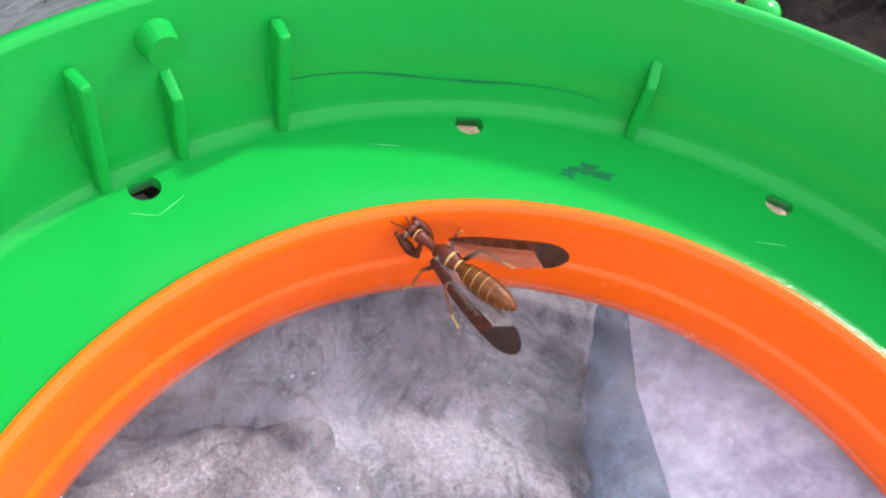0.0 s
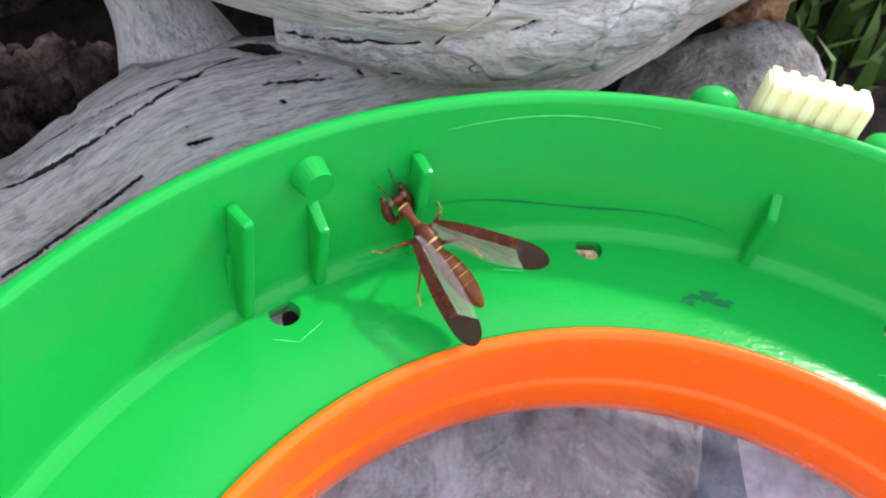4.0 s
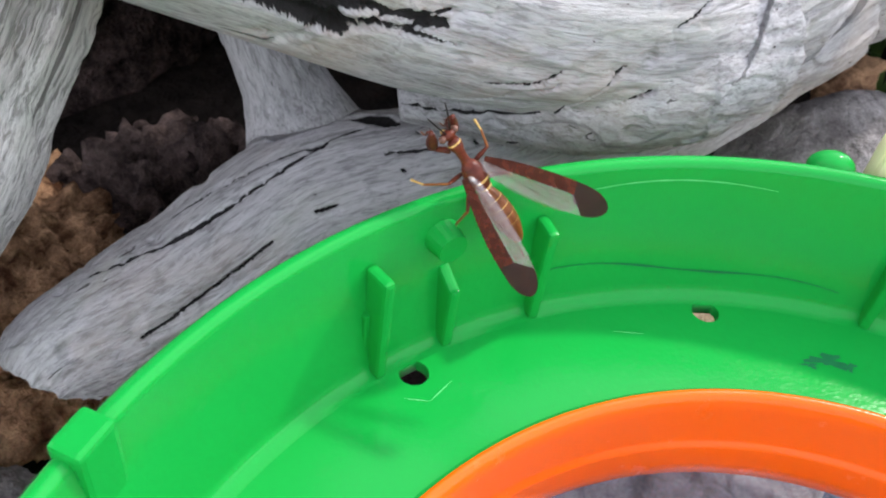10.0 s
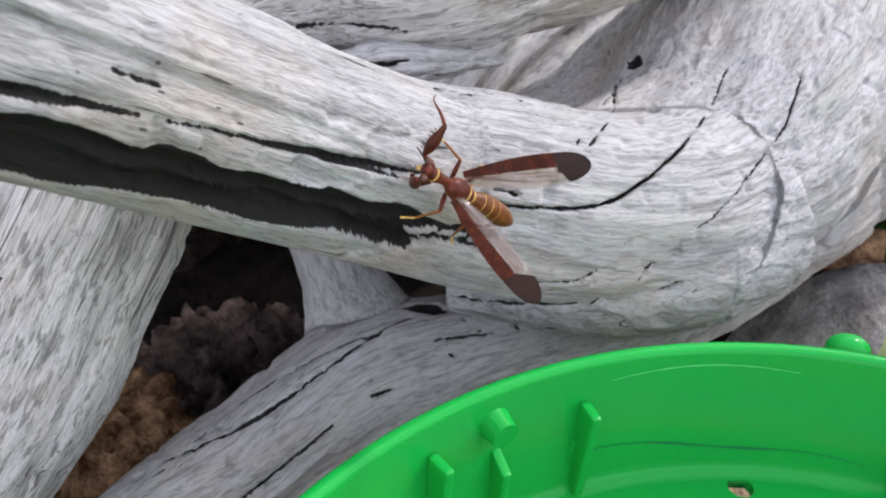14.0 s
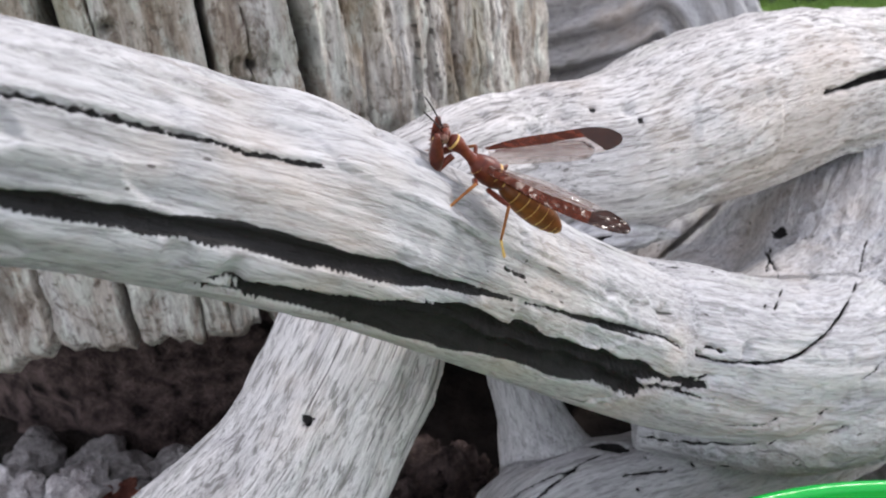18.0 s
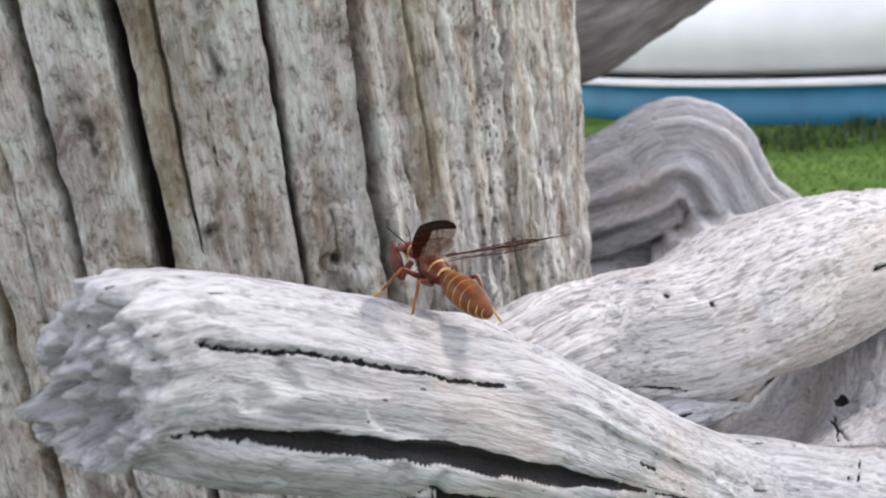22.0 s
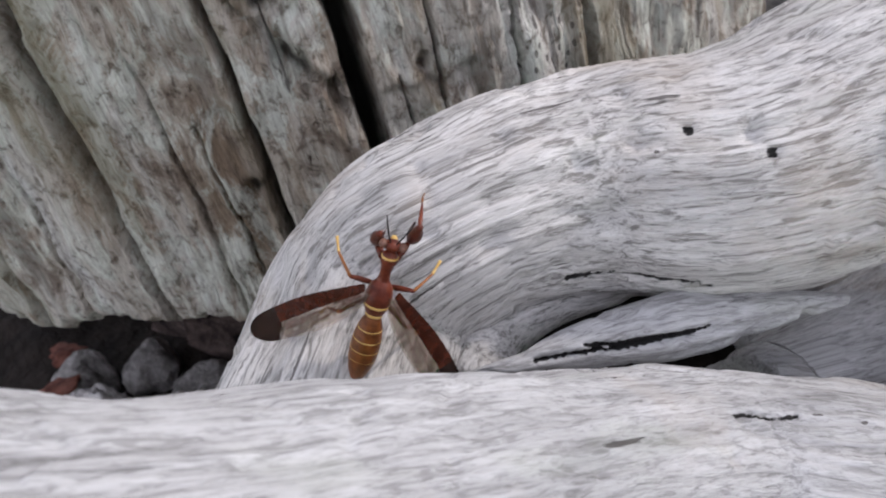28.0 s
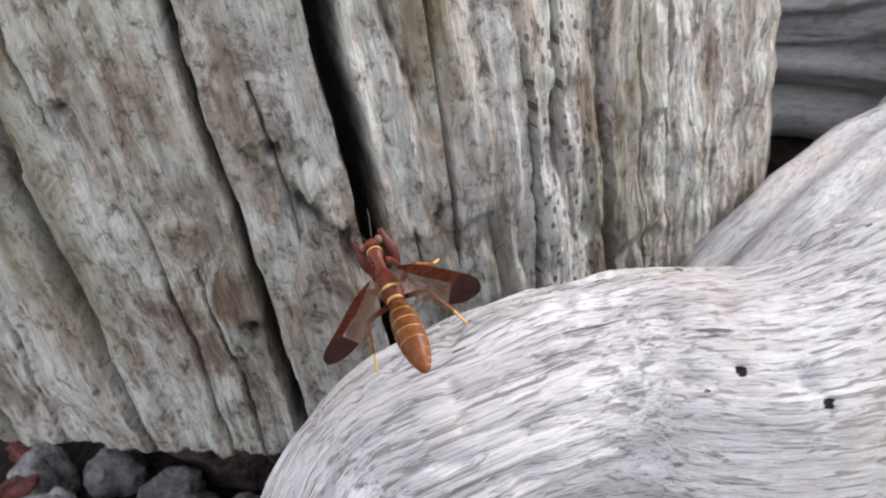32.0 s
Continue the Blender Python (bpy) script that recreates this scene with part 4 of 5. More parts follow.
        box_verts(bm, (0.0062, 0.0018, 0.0195), (0.1043, -0.0073 + 0.0029 * i, 0.0210), None, 0.0006)
        bmesh.ops.transform(bm, matrix=Matrix.Rotation(radians(78.3), 4, "Z"), verts=bm.verts)
        part("rib", bm, CREAM, latch, "", False)
    for a, r in ((86.8, 0.0034), (71.0, 0.0026)):
        bm = bmesh.new()
        bmesh.ops.create_uvsphere(bm, u_segments=20, v_segments=12, radius=1.0)
        bmesh.ops.transform(bm, matrix=Matrix.Rotation(radians(a), 4, "Z") @ Matrix.Translation((0.1030, 0, 0.0242)) @ Matrix.Diagonal((0.003, r * 1.2, r * 0.85, 1)), verts=bm.verts)
        part("lug", bm, GREEN, root)
    return root


tray()



# ---- rocks ----
def rock(name, at, size, mat, label, category, seed, turn=0.0, rough=0.35, detail=4, square=0.0, amount=1.0):
    bm = bmesh.new()
    bmesh.ops.create_icosphere(bm, subdivisions=detail, radius=1.0)
    me = bpy.data.meshes.new(name)
    bm.to_mesh(me)
    bm.free()
    co, no = mesh_arrays(me)
    if square:
        p = np.abs(co) ** (1 + 3 * square)
        co = co / (p.sum(1) ** (1 / (1 + 3 * square)))[:, None]
    n = fractal(co * 1.3 + seed * 7.1, 4, seed) * rough + fractal(co * 6 + seed, 3, seed + 9) * rough * 0.22 * amount
    co = co * (1 + n)[:, None] * np.array(size)
    me.vertices.foreach_set("co", co.ravel())
    me.polygons.foreach_set("use_smooth", [True] * len(me.polygons))
    me.materials.append(mat)
    ob = new(name, me)
    ob.matrix_world = pose(*at, 0, 0, turn)
    return tagged(ob, label, category) if category else ob


rock("slate_slab", (-0.048, 0.030, 0.044), (0.076, 0.085, 0.016), SLATE, "rough grey slate slab under the clear lens", "rock", 3, -6, 0.18, 6, 0.75, 3.0)
rock("slate_slab", (0.0935, 0.020, 0.044), (0.066, 0.105, 0.015), LILAC, "smooth lilac-grey slate slab beside a dark joint", "rock", 5, 4, 0.06, 5, 0.8, 0.7)
rock("slate_edge", (0.040, 0.020, 0.046), (0.014, 0.100, 0.010), BLUE, "dark blue-grey slate in the joint between the slabs", "rock", 6, 3, 0.05, 5, 0.8, 0.6)
# stone added so that the tray's holes show a sunlit-looking tan
rock("hole_backing_stone", (0.036, 0.120, 0.060), (0.050, 0.016, 0.006), LIT_TAN, "flat tan stone added to look like sunlit ground behind the air holes", "rock", 12, -14, 0.15, 5, 0.5, 1.0)
rock("rough_stone", (-0.040, 0.040, 0.062), (0.030, 0.022, 0.006), ROCK, "pale rough stone flake on the slate slab", "rock", 8, 20, 0.22, 5, 0.3, 1.6)
rock("garden_rock", (0.046, 0.178, 0.058), (0.026, 0.019, 0.020), ROCK, "rounded grey garden rock beside the driftwood", "rock", 11, 10, 0.16)


def lumps(name, label, category, part_name, mat, rows, rough=0.35):
    """A crumbly thing of several lumps, each (x, y, z, size x, y, z, seed, turn)."""
    root = new(name)
    root.matrix_world = pose(*rows[0][:3])
    tagged(root, label, category)
    for x, y, z, a, b, c, seed, turn in rows:
        ob = rock(part_name, (x, y, z), (a, b, c), mat, "", "", seed, turn, rough, 5, 0, 2.6)
        ob.parent = root
        ob.matrix_parent_inverse = root.matrix_world.inverted()
    return root


lumps("bark_chunk", "crumbly rotten orange-brown bark chunk in the hollow", "bark", "bark_lump", BARK,
      [(-0.128, 0.121, 0.078, 0.020, 0.022, 0.020, 17, 30), (-0.117, 0.112, 0.072, 0.015, 0.013, 0.018, 43, 70), (-0.140, 0.108, 0.068, 0.018, 0.016, 0.016, 44, 10), (-0.126, 0.100, 0.062, 0.017, 0.013, 0.013, 45, 50)], 0.3)
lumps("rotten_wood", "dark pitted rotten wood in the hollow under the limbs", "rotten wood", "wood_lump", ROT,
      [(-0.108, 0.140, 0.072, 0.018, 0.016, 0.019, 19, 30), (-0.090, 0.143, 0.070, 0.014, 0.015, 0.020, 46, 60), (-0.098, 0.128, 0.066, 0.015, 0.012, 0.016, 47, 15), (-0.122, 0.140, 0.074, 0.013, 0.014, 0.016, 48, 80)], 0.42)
rock("stone", (-0.128, 0.066, 0.058), (0.022, 0.018, 0.016), ROCK, "dark grey stone beside the tray", "rock", 31, 15, 0.2, 5)
rock("stone", (-0.098, 0.044, 0.052), (0.020, 0.018, 0.014), ROCK, "dark grey mossy stone beside the tray", "rock", 37, 50, 0.22, 5)
rock("dead_leaf", (0.058, 0.208, 0.064), (0.013, 0.008, 0.003), BARK, "curled brown dead leaf on the rock", "leaf", 41, 50, 0.4, 4)
for n, (x, y, z, sx, sy, sz, turn) in enumerate(((-0.240, 0.158, 0.062, 0.015, 0.012, 0.015, 20), (-0.214, 0.161, 0.061, 0.016, 0.012, 0.014, 75))):
    rock("stone", (x, y, z), (sx, sy, sz), PALE, "pale pitted broken stone under the post", "rock", 51 + n, turn, 0.3, 5, 0.2, 2.2)
for n, (x, y, sx) in enumerate(((-0.241, 0.186, 0.010), (-0.219, 0.184, 0.010), (-0.205, 0.177, 0.009), (-0.198, 0.168, 0.007), (-0.262, 0.176, 0.011), (-0.190, 0.182, 0.009))):
    rock("pebble", (x, y, 0.058), (sx, sx * 0.8, sx * 0.75), ROCK, "dark grey pebble in the gap under the post", "pebble", 61 + n, 40 * n, 0.25, 4)
for n, (x, y, z) in enumerate(((-0.274, 0.182, 0.062), (-0.262, 0.166, 0.066), (-0.199, 0.163, 0.062), (-0.204, 0.158, 0.064))):
    rock("dead_leaf", (x, y, z), (0.007, 0.005, 0.0016), RUST, "small curled rust-red dead leaf on the stones", "leaf", 71 + n, 50 * n, 0.4, 4)
# ---- background: second root, pool, lawn ----
def back_root():
    st = [(-0.20, 0.47, 0.120, 0.030), (-0.08, 0.46, 0.116, 0.034), (-0.03, 0.455, 0.126, 0.036), (-0.004, 0.452, 0.138, 0.034), (0.020, 0.45, 0.100, 0.033), (0.085, 0.445, 0.054, 0.037), (0.16, 0.43, 0.03, 0.04)]
    low = [(-0.076, 0.217, 0.085, 0.026), (-0.057, 0.247, 0.102, 0.030), (-0.040, 0.285, 0.098, 0.033), (-0.018, 0.335, 0.090, 0.033), (0.0, 0.39, 0.084, 0.034), (0.005, 0.45, 0.09, 0.034)]
    root = new("ridged_root")
    tagged(root, "grey ridged driftwood root behind the post", "driftwood")
    under = [(-0.12, 0.475, 0.066, 0.050), (-0.02, 0.470, 0.070, 0.052), (0.06, 0.460, 0.040, 0.046), (0.15, 0.445, 0.010, 0.040)]
    for name, line, deep, label in (("lower_limb", under, 0.0042, "shaded lower limb with wavy ridges"), ("ridged_limb", st, 0.0042, "long limb with deep wavy ridges"), ("fibrous_limb", low, 0.0016, "pale fibrous limb beside the post")):
        ob = limb_mesh(name, [line], root, DRIFT, 0.0020, label)
        co, no = mesh_arrays(ob.data)
        g = np.empty(len(co) * 3, np.float32)
        ob.data.attributes["grain"].data.foreach_get("vector", g)
        g = g.reshape(-1, 3)
        th = np.arctan2(g[:, 2], g[:, 1])
        wave = np.sin(th * 13 + 5 * value_noise(np.stack([g[:, 0] * 8, th, 0 * th], 1), 91) + g[:, 0] * 22)
        co = co + no * (deep * wave)[:, None]
        ob.data.vertices.foreach_set("co", co.ravel())


def hanging_root():
    st = [(-0.18, 0.50, 0.22, 0.05), (-0.07, 0.507, 0.226, 0.048), (-0.02, 0.512, 0.238, 0.037), (0.025, 0.52, 0.247, 0.024), (0.052, 0.524, 0.250, 0.012)]
    ob = limb_mesh("dark_root", [st], None, DARKROOT, 0.0022, "dark brown-grey root stub behind the post")
    tagged(ob, "", "driftwood")


def dark_root_material():
    m, nt, b = material("dark_root_wood", 0.85)
    g = attribute(nt, "grain")
    n = noise_tex(nt, mapped(nt, g, (25, 160, 160)), 1.0, 5)
    nt.links.new(ramp(nt, n, [(0.3, (0.07, 0.06, 0.055)), (0.7, (0.26, 0.24, 0.23))]), b.inputs["Base Color"])
    bumped(nt, b, n, 0.8, 0.003)
    return m


DARKROOT = dark_root_material()
back_root()
hanging_root()


def pool():
    root = new("swimming_pool")
    tagged(root, "round garden pool with a white padded rim over a blue wall", "pool")
    root.matrix_world = pose(1.6, 4.35, -0.315)
    rad = 2.0
    v, f = revolve([(rad - 0.03, 0.0), (rad, 0.0), (rad + 0.004, 0.02), (rad, 0.125), (rad - 0.03, 0.125)], 160)
    m, nt, b = material("blue_vinyl", 0.4)
    nt.links.new(ramp(nt, noise_tex(nt, coords(nt), 6, 5), [(0.3, (0.012, 0.11, 0.19)), (0.7, (0.02, 0.17, 0.28))]), b.inputs["Base Color"])
    mesh_object("pool_wall", v, f, m, True, root, "blue vinyl wall")
    white, nt, b = material("white_vinyl", 0.45)
    nt.links.new(ramp(nt, noise_tex(nt, coords(nt), 5, 5), [(0.3, (0.68, 0.68, 0.68)), (0.7, (0.8, 0.8, 0.79))]), b.inputs["Base Color"])
    v, f = revolve([(rad - 0.02, 0.123), (rad + 0.022, 0.123), (rad + 0.024, 0.127), (rad + 0.024, 0.138), (rad + 0.020, 0.141), (rad - 0.02, 0.141)], 160)
    mesh_object("rim_band", v, f, white, True, root, "flat white band")
    prof = [(rad - 0.12 + 0.14 * math.cos(radians(a)), 0.275 + 0.14 * math.sin(radians(a))) for a in range(-100, 200, 8)]
    v, f = revolve(prof, 160)
    mesh_object("padded_rim", v, f, white, True, root, "white rounded rim")
    water, nt, b = material("pool_water", 0.05)
    nt.links.new(ramp(nt, noise_tex(nt, coords(nt), 4, 4), [(0.3, (0.02, 0.16, 0.22)), (0.7, (0.04, 0.24, 0.32))]), b.inputs["Base Color"])
    v, f = revolve([(0.001, 0.20), (rad - 0.02, 0.20)], 96)
    mesh_object("water_surface", v, f, water, True, root, "still blue pool water")
    return root


pool()


def blades(name, count, area, size, mat, label, seed, lift=0.0):
    """Many thin bent blades on the ground in a box (x0, y0, x1, y1)."""
    rng = np.random.default_rng(seed)
    x, y = rng.uniform(area[0], area[2], count), rng.uniform(area[1], area[3], count)
    z = ground_height(x, y) + lift
    h, w = size[1] * rng.uniform(0.5, 1.2, count), size[0] * rng.uniform(0.6, 1.3, count)
    a, bend = rng.uniform(0, 2 * math.pi, count), rng.uniform(0.1, 0.9, count)
    verts = np.zeros((count, 5, 3))
    dx, dy = np.cos(a), np.sin(a)
    for i, (side, up, out) in enumerate(((-1, 0, 0), (1, 0, 0), (-0.7, 0.6, 0.25), (0.7, 0.6, 0.25), (0, 1, 1.0))):
        verts[:, i, 0] = x - dy * w * side + dx * bend * h * out * 0.6
        verts[:, i, 1] = y + dx * w * side + dy * bend * h * out * 0.6
        verts[:, i, 2] = z + h * up * (1 - 0.3 * bend * out) - 0.001
    b = np.arange(count)[:, None] * 5
    faces = [tuple(q) for q in (b + np.array([0, 1, 3, 2])).tolist()] + [tuple(q) for q in (b + np.array([2, 3, 4])).tolist()]
    ob = mesh_object(name, verts.reshape(-1, 3), faces, mat, False)
    return tagged(ob, label, "grass", kind="stuff")


def leaf_material(name, dark, light):
    m, nt, b = material(name, 0.6)
    gi = nt.nodes.new("ShaderNodeNewGeometry")
    nt.links.new(ramp(nt, gi.outputs["Random Per Island"], [(0.0, dark), (1.0, light)]), b.inputs["Base Color"])
    return m


GRASS = leaf_material("lawn_grass", (0.075, 0.14, 0.018), (0.13, 0.22, 0.032))
WEED = leaf_material("dark_weeds", (0.015, 0.035, 0.008), (0.06, 0.10, 0.02))
SPROUT = leaf_material("green_sprouts", (0.025, 0.06, 0.008), (0.10, 0.19, 0.03))
blades("lawn_grass", 26000, (-0.35, 1.2, 1.6, 2.75), (0.003, 0.010), GRASS, "short green lawn grass in front of the pool", 5)
blades("dark_weeds", 900, (-0.3, 2.25, 1.7, 2.5), (0.006, 0.05), WEED, "dark weeds along the pool's foot", 6)
blades("sprouts", 420, (0.070, 0.185, 0.16, 0.32), (0.0022, 0.020), SPROUT, "fresh green sprouts beside the grey rock", 7)

# ---- mantidfly ----
MM = 0.0011


def shell(name, dark, light, rough=0.35, scale=900.0):
    m, nt, b = material(name, rough)
    o = coords(nt)
    n = noise_tex(nt, o, scale, 4)
    nt.links.new(ramp(nt, n, [(0.3, dark), (0.7, light)]), b.inputs["Base Color"])
    b.inputs["Specular IOR Level"].default_value = 0.22
    bumped(nt, b, noise_tex(nt, o, scale * 4, 3), 0.4, 0.0001)
    return m


CHITIN = shell("red_brown_chitin", (0.065, 0.013, 0.008), (0.155, 0.036, 0.017))
CHITIN_DARK = shell("dark_brown_chitin", (0.045, 0.010, 0.007), (0.12, 0.03, 0.016))
BELLY = shell("brown_abdomen", (0.085, 0.026, 0.008), (0.20, 0.064, 0.016), 0.35)
YELLOW = shell("yellow_chitin", (0.46, 0.27, 0.07), (0.66, 0.45, 0.16))
AMBER = shell("amber_leg", (0.14, 0.045, 0.012), (0.32, 0.12, 0.03))
EYE_MAT = shell("eye_brown", (0.10, 0.05, 0.035), (0.22, 0.11, 0.08), 0.2, 3000)
BLACK = shell("black_antenna", (0.012, 0.008, 0.008), (0.03, 0.02, 0.018))


def wing_material(name, tint, solid, sheer, gloss):
    """A thin wing: part clear, part coloured, with a wavy sheen on top."""
    m, nt, b = material(name, 0.5)
    b.inputs["Specular IOR Level"].default_value = 0.0
    o = coords(nt)
    clear = nt.nodes.new("ShaderNodeBsdfTransparent")
    clear.inputs[0].default_value = (*[min(1, 0.80 + 0.4 * c) for c in tint], 1)
    nt.links.new(ramp(nt, noise_tex(nt, o, 700, 4), [(0.3, tint), (0.7, tuple(c * 2.6 for c in tint))]), b.inputs["Base Color"])
    mx = nt.nodes.new("ShaderNodeMixShader")
    mx.inputs[0].default_value = solid
    nt.links.new(clear.outputs[0], mx.inputs[1])
    nt.links.new(b.outputs[0], mx.inputs[2])
    cells = nt.nodes.new("ShaderNodeTexVoronoi")
    cells.inputs["Scale"].default_value = 800
    nt.links.new(o, cells.inputs["Vector"])
    wave = nt.nodes.new("ShaderNodeBump")
    wave.inputs["Strength"].default_value, wave.inputs["Distance"].default_value = 0.6, 0.0002
    nt.links.new(maths(nt, "ADD", cells.outputs["Distance"], noise_tex(nt, o, 500, 3)), wave.inputs["Height"])
    sheen = nt.nodes.new("ShaderNodeBsdfGlossy")
    sheen.inputs["Roughness"].default_value = gloss
    nt.links.new(wave.outputs[0], sheen.inputs["Normal"])
    top = nt.nodes.new("ShaderNodeMixShader")
    top.inputs[0].default_value = sheer
    nt.links.new(mx.outputs[0], top.inputs[1])
    nt.links.new(sheen.outputs[0], top.inputs[2])
    nt.links.new(top.outputs[0], nt.nodes["Material Output"].inputs["Surface"])
    return m


MEMBRANE = wing_material("clear_wing_membrane", (0.24, 0.16, 0.11), 0.05, 0.065, 0.06)
BAND = wing_material("dark_wing_band", (0.034, 0.009, 0.005), 0.90, 0.006, 0.2)
TIP = wing_material("smoky_wing_tip", (0.016, 0.007, 0.005), 0.82, 0.010, 0.16)


def loft_part(name, stations, mat, parent, label="", sides=16, steps=4, squash=1.0):
    """A closed tapering body through (x, y, z, radius) in millimetres of the insect's own size."""
    v, f = tube(stations, sides, steps)
    v = [(p[0] * MM, p[1] * MM * squash, p[2] * MM) for p in v]
    return mesh_object(name, v, f, mat, True, parent, label)


def plate_part(name, outline, mat, parent, thick=0.03, label=""):
    """A thin plate over an outline in millimetres, slightly cambered."""
    n = len(outline)
    v = [(x * MM, y * MM, (z + s * thick / 2) * MM) for s in (1, -1) for x, y, z in outline]
    f = [tuple(range(n)), tuple(range(2 * n - 1, n - 1, -1))] + [(i, i + n, (i + 1) % n + n, (i + 1) % n) for i in range(n)]
    return mesh_object(name, v, f, mat, False, parent, label)


def wing_edges(length, width, k):
    """Front and rear edge of a wing at the fraction k of its length; the wing points along -x and its front edge lies on +y."""
    front = 0.16 * width + 0.30 * width * math.sin(math.pi * min(1, k * 0.75 + 0.12))
    rear = -0.10 * width - 0.52 * width * math.sin(math.pi * min(1.0, k ** 0.8 * 0.62 + 0.03))
    if k > 0.80:
        t = math.sqrt(max(0.0, 1 - ((k - 0.80) / 0.20) ** 2.4))
        mid = (front + rear) * 0.5
        front, rear = mid + (front - mid) * t, mid + (rear - mid) * t
    return front, rear


def wing(name, side, length, width, fly, at, label, hind=False):
    root = new(name)
    root.parent = fly
    root.matrix_basis = Matrix.Translation([c * MM for c in at])
    tagged(root, label)

    def pt(k, u):
        fr, re = wing_edges(length, width, k)
        y = fr + (re - fr) * u
        return (-length * k, side * y, 0.25 * math.sin(u * 3.0) + 0.12 * math.sin(k * 9 + u * 4))

    ks = [i / 22 for i in range(23)]
    split, tipk = (0.06, 0.90) if hind else (0.45, 0.72)
    body = [k for k in ks if k < tipk - 0.01] + [tipk]
    plate_part("costal_band", [pt(k, 0) for k in body] + [pt(k, split) for k in reversed(body)], BAND, root, 0.012, "dark brown leading edge")
    rear = body + [tipk + 0.05, tipk + 0.10]
    plate_part("membrane", [pt(k, split) for k in body] + [pt(tipk + 0.05, 0.5 + 0.5 * split)] + [pt(k, 1) for k in reversed(rear)], MEMBRANE, root, 0.008, "clear veined membrane")
    tip = [tipk + (1 - tipk) * math.sin(i / 14 * math.pi / 2) for i in range(15)]
    plate_part("wing_tip", [pt(k, 0) for k in tip] + [pt(k, 1) for k in reversed(tip) if k > tipk + 0.10] + [pt(tipk + 0.10, 1), pt(tipk + 0.05, 0.5 + 0.5 * split), pt(tipk, split)], TIP, root, 0.010, "smoky dark wing tip")
    veins = [[(k, split + (1 - split) * u * (0.25 + 0.75 * k)) for k in body[1:]] for u in ((0.3, 0.6, 0.98) if not hind else (0.5, 0.98))]
    for row in veins:
        st = [(*pt(k, min(u, 1)), 0.032) for k, u in row]
        loft_part("vein", [(x, y, z + 0.03, r) for x, y, z, r in st], CHITIN_DARK, root, "", 5, 1)
    for k in body[4::3]:
        st = [(*pt(k - 0.03, split + 0.1), 0.022), (*pt(k, 0.9), 0.022)]
        loft_part("vein", [(x, y, z + 0.03, r) for x, y, z, r in st], CHITIN_DARK, root, "", 5, 1)
    return root


def walking_leg(side, fly, hip, knee, ankle, toe):
    root = loft_part("leg", [(*hip, 0.30), (*[(a * 0.5 + b * 0.5) for a, b in zip(hip, knee)], 0.34), (*knee, 0.22)], CHITIN, fly, "", 10)
    loft_part("tibia", [(*knee, 0.20), (*[(a + b) / 2 for a, b in zip(knee, ankle)], 0.17), (*ankle, 0.16)], AMBER, root, "amber-yellow shin", 10)
    loft_part("tarsus", [(*ankle, 0.17), (*[(a + b) / 2 for a, b in zip(ankle, toe)], 0.15), (*toe, 0.20)], YELLOW, root, "yellow segmented foot", 10)
    return root


KNEE, SHIN = (0.3, 0.9, -2.4), (4.0, 0.1, 2.9)


def grasping_leg(side, fly):
    """Foreleg with a coxa, a spiny femur that turns at the knee and a shin that folds against it."""
    s = side
    root = loft_part("foreleg", [(0, 0, 0, 0.40), (0.3, s * 0.5, -1.2, 0.42), (0.3, s * 0.9, -2.4, 0.28)], CHITIN, fly, "spiny red-brown grasping foreleg", 10)
    root.matrix_basis = Matrix.Translation((4.6 * MM, side * 0.7 * MM, -0.4 * MM))
    v, f = tube([(0, 0, 0, 0.26), (0.9, s * 0.1, 0.65, 0.68), (2.1, s * 0.15, 1.5, 0.78), (4.0, s * 0.1, 2.9, 0.32)], 14, 5)
    for i in range(6):
        x = 0.6 + 0.52 * i
        w, g = tube([(x + 0.2, s * -0.4, 0.72 * x - 0.35, 0.11), (x + 0.5, s * -0.55, 0.72 * x - 0.85, 0.02)], 6, 1)
        f = f + [tuple(k + len(v) for k in q) for q in g]
        v = v + w
    femur = mesh_object("femur", [p * MM for p in v], f, CHITIN_DARK, True, root, "thick spiny dark red-brown femur")
    shin = loft_part("tibia", [(0, 0, 0, 0.25), (-1.0, -s * 0.2, -1.3, 0.22), (-2.5, -s * 0.3, -2.4, 0.12)], CHITIN, root, "", 10)
    foot = loft_part("tarsus", [(-2.5, -s * 0.3, -2.4, 0.11), (-2.8, -s * 0.4, -2.9, 0.10), (-2.5, -s * 0.4, -3.5, 0.05)], AMBER, root, "", 8)
    return root, femur, shin, foot


